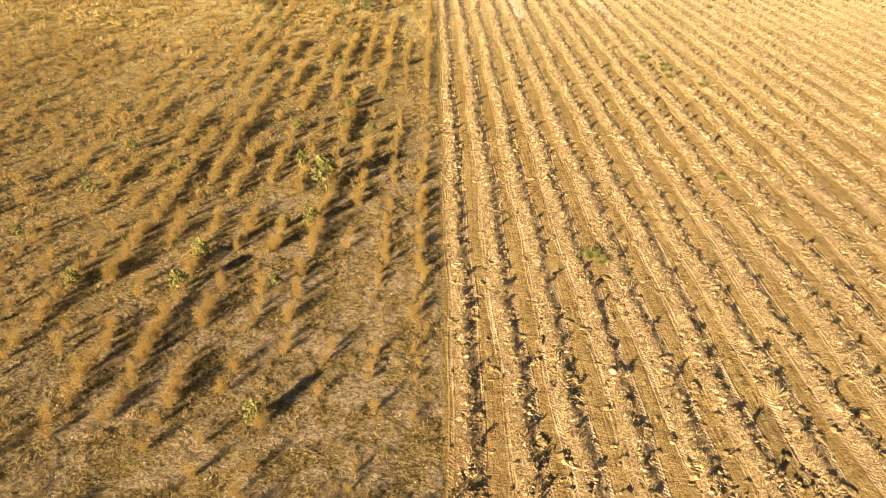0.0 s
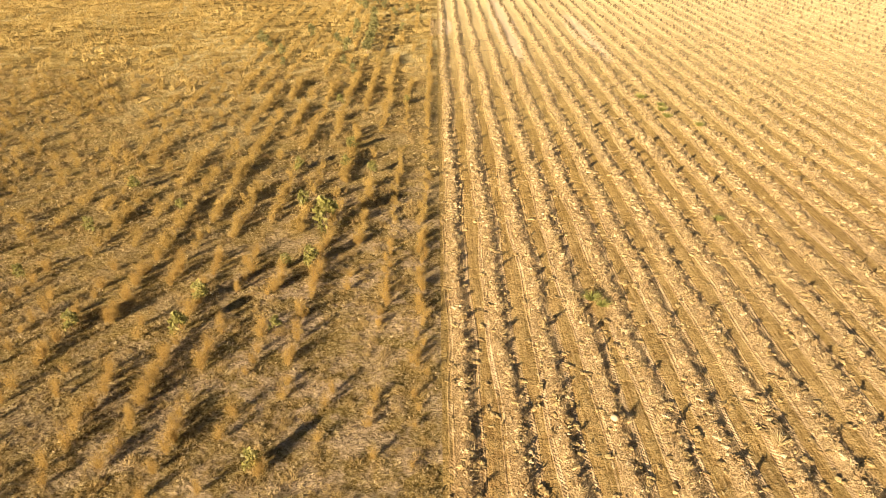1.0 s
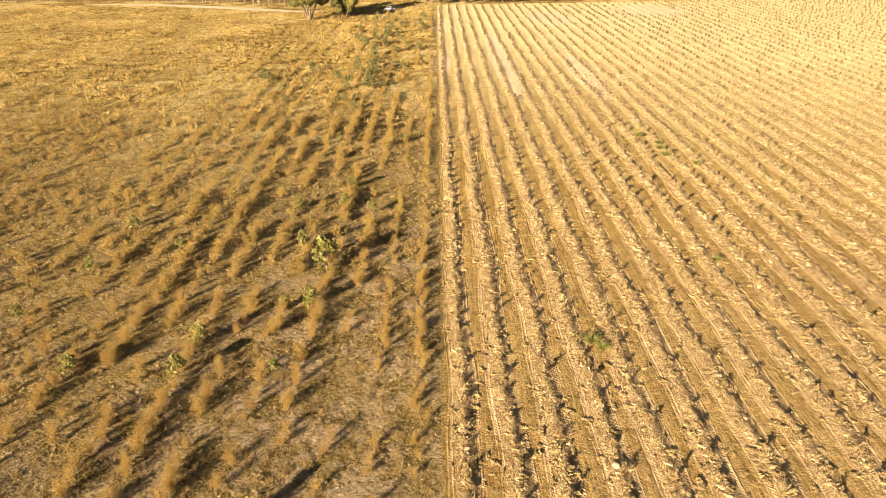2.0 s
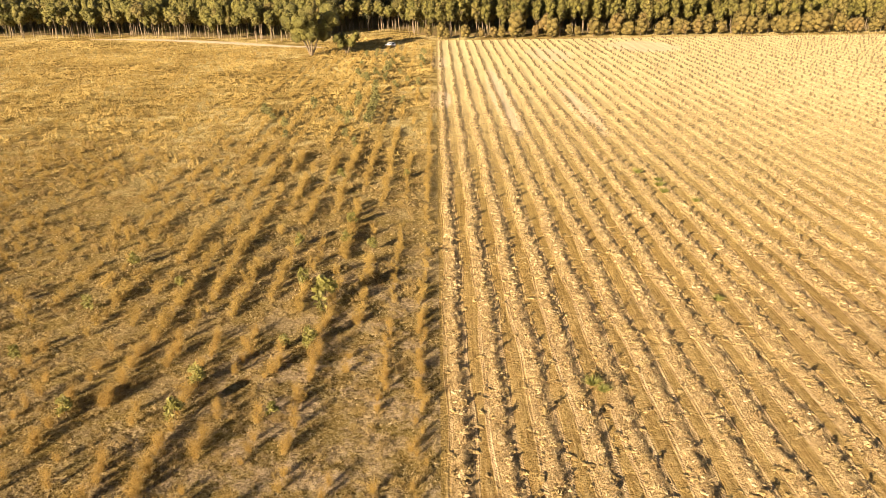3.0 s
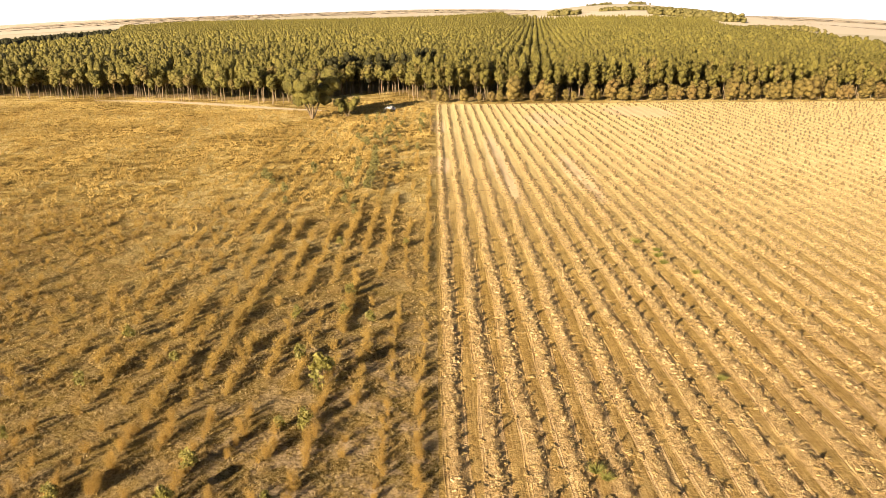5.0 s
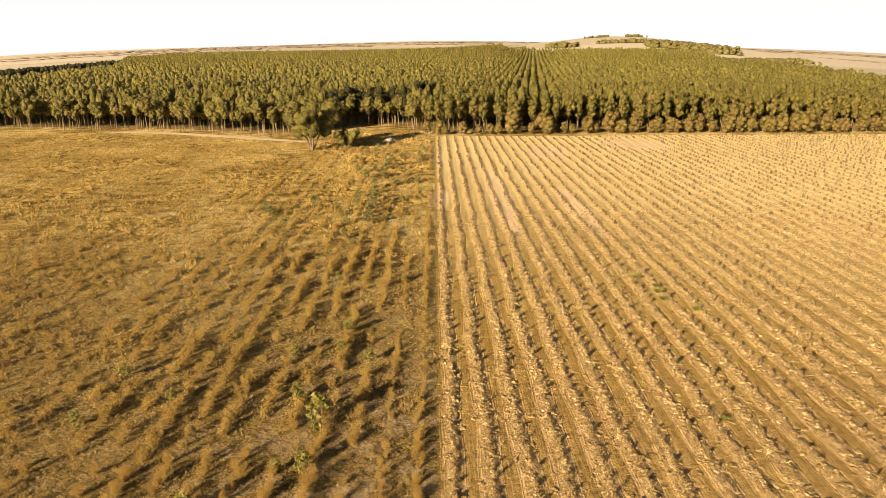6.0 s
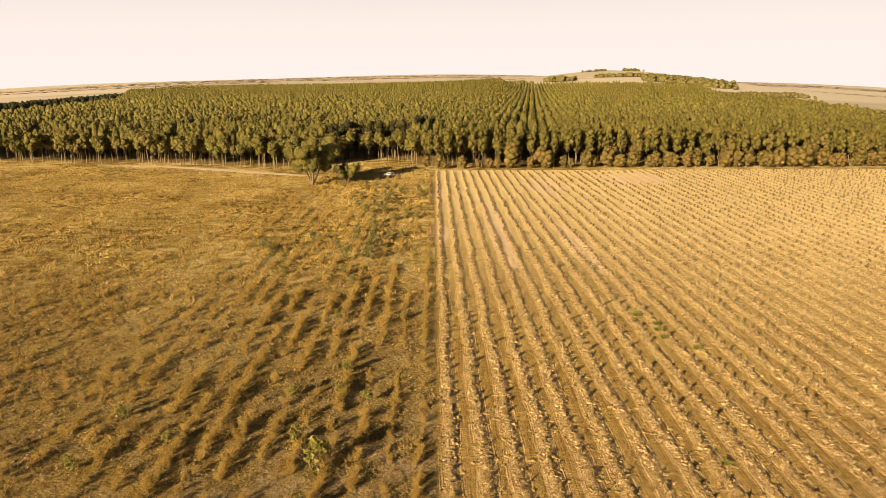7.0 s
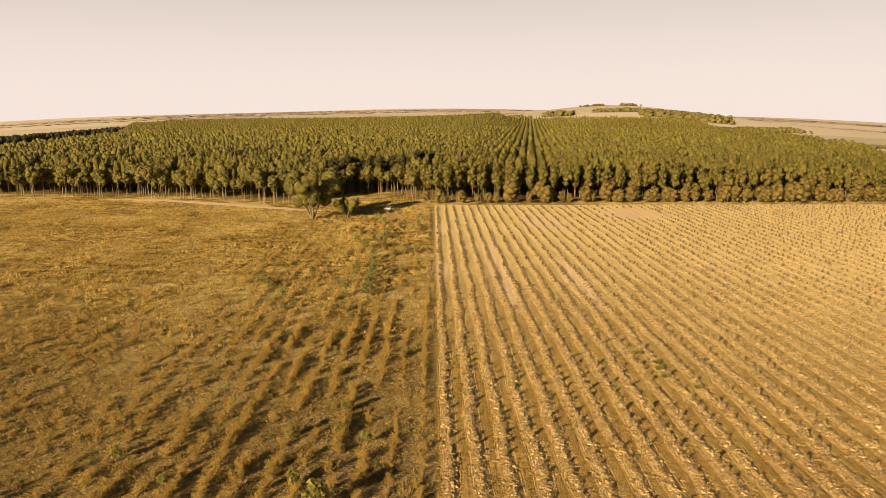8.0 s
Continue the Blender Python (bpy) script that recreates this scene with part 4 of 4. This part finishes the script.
TALL = 15.0
plantation = [(mesh_of("trunk", trunk_bm(rng, TALL, 0.13, 0.35), BARK), tri_mesh("crown", sized_up(crown(rng, 420, 0.026, 0.34 + 0.14 * rng.random(), 0.12), TALL), FOREST_LEAF, True)) for _ in range(8)]
gums = [(mesh_of("trunk", trunk_bm(rng, 12.5, 0.15, 0.5, 0.016), BARK), tri_mesh("crown", sized_up(crown(rng, 420, 0.03, 0.42 + 0.15 * rng.random(), 0.19, "round"), 12.5), GUM_LEAF, True)) for _ in range(8)]
edge_bushy = [(mesh_of("trunk", trunk_bm(rng, 10.5, 0.18, 0.1), BARK), tri_mesh("crown", sized_up(crown(rng, 520, 0.036, 0.02, 0.34, "round"), 10.5), EDGE_LEAF, True)) for _ in range(6)]
dark_trees = [(mesh_of("trunk", trunk_bm(rng, 17.0, 0.2, 0.3), DARK_BARK), tri_mesh("crown", sized_up(crown(rng, 480, 0.026, 0.22, 0.2), 17.0), DARK_LEAF, True)) for _ in range(4)]

# planting lines of the wood lean a little to the right of the field's rows
LINE, STEP = 4.7, 3.3
LEAN_WAY = np.array([math.sin(radians(7.7)), math.cos(radians(7.7))])
LEAN_SIDE = np.array([LEAN_WAY[1], -LEAN_WAY[0]])
a, b = np.meshgrid(np.arange(-560, 240), np.arange(0, 460))
spot = a.reshape(-1, 1) * LINE * LEAN_SIDE + (b.reshape(-1, 1) * STEP) * LEAN_WAY
wild = np.clip((-spot[:, 0] - 10) / 60, 0, 1)[:, None]
spot = spot + rng.normal(0, 0.24, spot.shape) + rng.normal(0, 1.0, spot.shape) * wild * 2.0
dist = np.hypot(spot[:, 0], spot[:, 1])
az = np.degrees(np.arctan2(spot[:, 0], spot[:, 1]))
keep = in_wood(spot[:, 0], spot[:, 1]) & (az > -37) & (az < 37) & (rng.random(len(spot)) > 0.05)
keep &= (dist < 1000) | (rng.random(len(spot)) < 0.7)
spot, dist = spot[keep], dist[keep]
depth = spot[:, 1] - front_y(spot[:, 0])
# the first lines stand less evenly
loose = np.clip(1 - depth / 45, 0, 1)[:, None]
spot = spot + rng.normal(0, 1.1, spot.shape) * loose
order = np.argsort(depth)
front, rest = spot[order[:380]], spot[order[380:]]
rest_d = np.hypot(rest[:, 0], rest[:, 1])
for x, y in front:
    left = x < -8
    kind = gums if left else edge_bushy if (y - front_y(x) < 6 and rng.random() < 0.12) else plantation
    label = "tall gum tree with a bare pale trunk" if left else "bushy olive-green tree at the edge of the woods" if kind is edge_bushy else "slender olive-green plantation tree"
    plant("gum_tree" if left else "plantation_tree", kind[rng.integers(0, len(kind))], (x, y, 0), rng.uniform(0, 360), rng.uniform(0.5, 1.1) if kind is edge_bushy else rng.uniform(0.72, 1.18), label, "tree", "trees at the edge of the woods", ("trunk", "crown"))


for i in range(46):
    x = -5 + 192 * (i + rng.uniform(0, 0.9)) / 46
    s = rng.uniform(0.42, 0.8) * (1.1 if x > 60 else 0.9)
    plant("edge_tree", edge_bushy[rng.integers(0, len(edge_bushy))], (x, front_y(x) - rng.uniform(-1.0, 2.4), 0), rng.uniform(0, 360), s,
          "low bushy olive-brown tree along the field headland", "tree", "bushy trees along the headland", ("trunk", "crown"))
# a stand of tall dark trees where the woods step back, and a few deeper in
for x, y, s in ((-44, 312, 1.0), (-39, 320, 1.1), (-34, 324, 1.0), (-29, 319, 0.95), (-24, 322, 1.05), (-19, 326, 1.0), (-13, 324, 1.05), (-9, 330, 1.15), (-5, 336, 1.15), (-2, 343, 1.1),
                (-112, 352, 1.0), (-120, 360, 1.05), (-104, 366, 1.1), (-152, 345, 0.95), (-98, 384, 1.05), (-128, 380, 1.0)):
    plant("dark_tree", dark_trees[rng.integers(0, len(dark_trees))], (x, y, 0), rng.uniform(0, 360), s,
          "tall dark-leaved native tree among the plantation, shade painted into its leaves", "tree", "dark trees in the woods", ("trunk", "crown"))


def solid_crown(rng, leaves, size, bottom, wide):
    """A closed crown of three rounded lumps, ruffled by loose sprays."""
    tall = 1 - bottom
    bits = []
    for z, r, h in ((0.34, 0.95, 0.34), (0.60, 0.85, 0.30), (0.80, 0.62, 0.2)):
        bits.append(blob(rng, [rng.normal(0, wide * 0.22), rng.normal(0, wide * 0.22), bottom + z * tall], [wide * r, wide * r, h * tall]))
    f = rng.uniform(0.05, 1.0, leaves)
    a = rng.uniform(0, 6.283, leaves)
    r = np.interp(f, [0, 0.3, 0.7, 0.92, 1.0], [0.45, 0.95, 0.95, 0.7, 0.25]) * wide * rng.uniform(0.9, 1.2, leaves)
    at = np.c_[np.cos(a) * r, np.sin(a) * r, bottom + tall * f]
    return joined(bits + [leaf_tris(rng, at, np.c_[np.cos(a), np.sin(a), f - 0.2], size, 1.3, 1.3)])


def far_crown(rng, wide=0.135, low_z=0.5, full=True):
    """A far tree: an uneven rounded crown, open below; the farthest ones of fewer faces."""
    half = (1 - low_z) / 2
    if full:
        p, f = blob(rng, [0, 0, low_z + half], [wide, wide, half * 1.08], 0.22)
        top = p[f].mean(1)[:, 2] > low_z + half * 0.55
        return p, f[top]
    a = np.arange(4) * 1.571 + rng.uniform(0, 1)
    p = np.concatenate([np.c_[np.cos(a) * wide * rng.uniform(0.8, 1.25, 4), np.sin(a) * wide * rng.uniform(0.8, 1.25, 4), low_z + half * rng.uniform(0.7, 1.1, 4)], [[0, 0, 1.0], [0, 0, low_z - half]]])
    return p, np.array([(k, (k + 1) % 4, 4) for k in range(4)] + [((k + 1) % 4, k, 5) for k in range(4)])


near_t = [joined([solid_crown(rng, 100, 0.032, 0.32, 0.115), blade_tris(np.zeros((2, 3)), np.array([[0, 0, 0.6], [0, 0, 0.6]]), np.array([0.02, 0.02]), rng)]) for _ in range(8)]
mid_t = [solid_crown(rng, 14, 0.032, 0.38, 0.13) for _ in range(8)]
far_t = [far_crown(rng, 0.135, 0.45) for _ in range(8)]
dim_t = [far_crown(rng, 0.15, 0.5, False) for _ in range(8)]
b1, b2, b3 = 390, 540, 900
for name, templates, keep, material, label in (("woods_near", near_t, rest_d < b1, FOREST_LEAF, "dense plantation of slender olive-green trees in lines"),
                                               ("woods_middle", mid_t, (rest_d >= b1) & (rest_d < b2), FOREST_LEAF, "dense plantation canopy in straight lines"),
                                               ("woods_far", far_t, (rest_d >= b2) & (rest_d < b3), FAR_LEAF, "far plantation canopy in straight lines"),
                                               ("woods_beyond", dim_t, rest_d >= b3, FAR_LEAF, "far plantation canopy reaching towards the horizon")):
    shape = planted(templates, rest[keep], rng, 0.84 if templates is near_t else 0.92, 1.1, TALL)
    tagged(new(name, tri_mesh(name, shape, material, True)), label, "woods", kind="stuff")


# ---- two trees that stand free before the woods ----
def spreading_tree(name, at, height, wide, limbs, seed, label, leaves, size):
    r = np.random.default_rng(seed)
    base = empty(name, at)
    segs, tips = [], []
    for i in range(limbs):
        a = i * 2 * math.pi / limbs + r.uniform(-0.4, 0.4)
        k1 = np.array([math.cos(a) * wide * 0.12, math.sin(a) * wide * 0.12, height * 0.28])
        k2 = np.array([math.cos(a) * wide * 0.27, math.sin(a) * wide * 0.27, height * r.uniform(0.5, 0.62)])
        segs += [((math.cos(a) * 0.2, math.sin(a) * 0.2, -0.1), tuple(k1), height * 0.021, height * 0.015), (tuple(k1), tuple(k2), height * 0.015, height * 0.009)]
        for j in range(3):
            b = a + r.uniform(-0.9, 0.9)
            end = k2 + [math.cos(b) * wide * 0.14, math.sin(b) * wide * 0.14, height * r.uniform(0.08, 0.3)]
            segs.append((tuple(k2), tuple(end), height * 0.008, height * 0.003))
            tips.append(end)
        tips += [k2, k1 * 0.3 + k2 * 0.7, (k1 + k2) / 2 * [1.25, 1.25, 1.0]]
    part("trunk", mesh_of("trunk", stem_bm(segs, 6), BARK), None, base, "several pale leaning stems")
    tips = np.array(tips + [np.array([0, 0, height * 0.8]), np.array([0, 0, height * 0.62])])
    c = tips[r.integers(0, len(tips), leaves)]
    way = unit(r.normal(size=(leaves, 3)) + [0, 0, 0.3])
    spots = c + way * (wide * 0.15 * r.uniform(0.75, 1.1, leaves))[:, None]
    lobes = [blob(r, p, wide * 0.12 * r.uniform(0.7, 1.1), 0.4) for p in tips]
    part("crown", tri_mesh("crown", joined(lobes + [leaf_tris(r, spots, way, size, 1.5, 0.9)]), GUM_LEAF, True), None, base)
    return tagged(base, label, "tree")


spreading_tree("spreading_gum_tree", (-41.4, 242.2, 0), 15.6, 18.0, 7, 5, "large spreading gum tree with several leaning trunks", 4200, 0.34)
spreading_tree("small_gum_tree", (-30.2, 246.0, 0), 7.0, 9.0, 6, 8, "small round gum tree standing in dry grass", 1700, 0.26)


# ---- the parked car ----
def build_car(at, turn):
    base = empty("car", at, turn)
    paint = flat_material("white_car_paint", (0.66, 0.66, 0.66), 0.25)
    glass = flat_material("dark_car_glass", (0.03, 0.035, 0.04), 0.08)
    rubber = flat_material("tyre_rubber", (0.03, 0.03, 0.03), 0.9)
    steel = flat_material("wheel_steel", (0.5, 0.5, 0.5), 0.35, 0.8)
    lamp = flat_material("lamp_lens", (0.75, 0.75, 0.7), 0.15)
    red = flat_material("red_lens", (0.35, 0.02, 0.02), 0.2)

    def prism(profile, half, taper=1.0, bevel=0.05):
        bm = bmesh.new()
        sides = [[bm.verts.new((x, s * half * (taper if z > 1.0 else 1.0), z)) for x, z in profile] for s in (-1, 1)]
        bm.faces.new(sides[0][::-1])
        bm.faces.new(sides[1])
        n = len(profile)
        for i in range(n):
            bm.faces.new((sides[0][i], sides[0][(i + 1) % n], sides[1][(i + 1) % n], sides[1][i]))
        bmesh.ops.recalc_face_normals(bm, faces=bm.faces)
        bmesh.ops.bevel(bm, geom=list(bm.edges), offset=bevel, segments=2, affect="EDGES")
        return bm

    body = part("body", prism([(-2.05, 0.3), (2.05, 0.3), (2.1, 0.62), (1.95, 0.82), (1.0, 0.95), (-1.9, 0.98), (-2.1, 0.8)], 0.84), paint, base, "white painted body")
    part("cabin", prism([(0.95, 0.96), (0.35, 1.44), (-1.35, 1.48), (-1.85, 0.98)], 0.78, 0.84), paint, base)
    part("windscreen", prism([(0.93, 1.0), (0.97, 0.98), (0.42, 1.43), (0.36, 1.43)], 0.64, 0.88, 0.005), glass, base, "dark glass")
    part("rear_window", prism([(-1.84, 1.02), (-1.88, 1.02), (-1.46, 1.44), (-1.4, 1.44)], 0.62, 0.88, 0.005), glass, base, "dark glass")
    for s in (-1, 1):
        bm = bmesh.new()
        pts = [(0.72, 1.03, 0.785), (0.3, 1.38, 0.69), (-1.25, 1.41, 0.69), (-1.6, 1.05, 0.785)]
        inner = [bm.verts.new((x, s * (y - 0.02), z)) for x, z, y in pts]
        outer = [bm.verts.new((x, s * (y + 0.006), z)) for x, z, y in pts]
        bm.faces.new(inner)
        bm.faces.new(outer[::-1])
        for i in range(4):
            bm.faces.new((inner[i], inner[(i + 1) % 4], outer[(i + 1) % 4], outer[i]))
        bmesh.ops.recalc_face_normals(bm, faces=bm.faces)
        part("side_window", bm, glass, base, "dark glass")
        for x in (-1.3, 1.3):
            bm = bmesh.new()
            bmesh.ops.create_cone(bm, cap_ends=True, segments=20, radius1=0.32, radius2=0.32, depth=0.2, matrix=pose(x, s * 0.77, 0.32, 90))
            bmesh.ops.bevel(bm, geom=list(bm.edges), offset=0.03, segments=2, affect="EDGES")
            wheel = part("wheel", bm, rubber, base, "black tyre")
            bm = bmesh.new()
            bmesh.ops.create_cone(bm, cap_ends=True, segments=16, radius1=0.2, radius2=0.17, depth=0.06, matrix=pose(x, s * 0.87, 0.32, 90))
            part("rim", bm, steel, wheel, "grey steel rim")
        for x, m, nm in ((2.06, lamp, "headlight"), (-2.07, red, "tail_light")):
            bm = bmesh.new()
            bmesh.ops.create_cube(bm, size=1.0, matrix=pose(x, s * 0.6, 0.7) @ Matrix.Diagonal((0.08, 0.32, 0.13, 1)))
            bmesh.ops.bevel(bm, geom=list(bm.edges), offset=0.02, segments=2, affect="EDGES")
            part(nm, bm, m, base)
    return tagged(base, "white hatchback car parked on grass beside the woods", "car")


build_car((-16.6, 263.0, 0.0), 132)


# ---- far country: hedges, clumps of trees and sheds beyond the woods ----
far_clump = [solid_crown(rng, 8, 0.10, -0.1, 0.55) for _ in range(6)]


pine_clump = [far_crown(rng, 0.32, 0.1) for _ in range(6)]
scrub_clump = [far_crown(rng, 9.0, 0.1, False) for _ in range(6)]


def hedge(name, a, b, count, height, label, material=None, width=8.0, clumps=far_clump):
    t = rng.uniform(0, 1, count)
    x = a[0] + (b[0] - a[0]) * t + rng.normal(0, width, count)
    y = a[1] + (b[1] - a[1]) * t + rng.normal(0, width, count)
    shape = planted(clumps, np.stack([x, y], 1), rng, 0.6, 1.3, height)
    return tagged(new(name, tri_mesh(name, shape, material or HEDGE_LEAF, True)), label, "hedgerow", kind="stuff")


def toward(az, d):
    return (d * math.sin(radians(az)), d * math.cos(radians(az)))


HEDGES = [(-20, 2100, -12, 2000, 160, 12), (5.5, 1420, 7, 1400, 50, 12), (9, 1500, 10.5, 1480, 70, 12), (12.5, 1700, 16, 1650, 110, 10),
          (16.5, 1450, 22, 1350, 380, 14), (22, 1150, 27, 1250, 200, 9), (26.5, 1000, 38, 800, 200, 5), (11.9, 2330, 13.2, 2330, 40, 7), (14.7, 2330, 15.6, 2330, 40, 9)]
for a0, d0, a1, d1, n, h in HEDGES:
    hedge("hedgerow", toward(a0, d0), toward(a1, d1), int(n * 1.5), h * 0.72, "dark line of trees and shrubs between far fields")
SCRUB = [(-40, 2500, -13, 2900, 800, 6), (-40, 3000, -6, 3300, 900, 9), (-40, 3600, 4, 3900, 1300, 9), (-40, 4300, 10, 4500, 1500, 10), (20, 3000, 40, 3200, 700, 9), (20, 4000, 40, 4200, 900, 10), (24, 1900, 40, 2000, 420, 5), (-4, 2500, 6, 2600, 400, 10)]
for a0, d0, a1, d1, n, h in SCRUB:
    hedge("scrub_belt", toward(a0, d0), toward(a1, d1), int(n * 0.6), h * 0.3, "dry grey-brown scrub belt on the far plain, paled for haze", SCRUB_LEAF, 40.0, scrub_clump)
hedge("pine_belt", toward(-37, 800), toward(-22.4, 1400), 1500, 8.5, "dark pine shelter belt behind the plantation, its shaded face put into colour", PINE_LEAF, 9.0, pine_clump)


def shed(at, turn, size):
    base = empty("farm_shed", at, turn)
    w, d, h = size
    wall = flat_material("shed_wall", (0.75, 0.73, 0.68), 0.6)
    tin = flat_material("shed_roof", (0.55, 0.54, 0.52), 0.4, 0.3)
    bm = bmesh.new()
    bmesh.ops.create_cube(bm, size=1.0, matrix=Matrix.Translation((0, 0, h / 2)) @ Matrix.Diagonal((w, d, h, 1)))
    part("wall", bm, wall, base, "whitewashed wall")
    bm = bmesh.new()
    ends = [[bm.verts.new(p) for p in ((x, -d / 2 - 0.5, h), (x, 0, h + d * 0.22), (x, d / 2 + 0.5, h))] for x in (-w / 2 - 0.4, w / 2 + 0.4)]
    for i, j in ((0, 1), (1, 2), (2, 0)):
        bm.faces.new((ends[0][i], ends[0][j], ends[1][j], ends[1][i]))
    bm.faces.new(ends[0])
    bm.faces.new(ends[1][::-1])
    bmesh.ops.recalc_face_normals(bm, faces=bm.faces)
    part("roof", bm, tin, base, "grey tin roof")
    tagged(base, "small white farm shed below a far hill", "shed", "farm sheds")


for az_, d_, turn_, size_ in ((16.6, 1560, 20, (16, 9, 4.5)), (17.1, 1600, -15, (10, 7, 4)), (22.6, 1200, 10, (12, 8, 4))):
    x_, y_ = toward(az_, d_)
    shed((x_, y_, float(ground_z(np.array(x_), np.array(y_)))), turn_, size_)
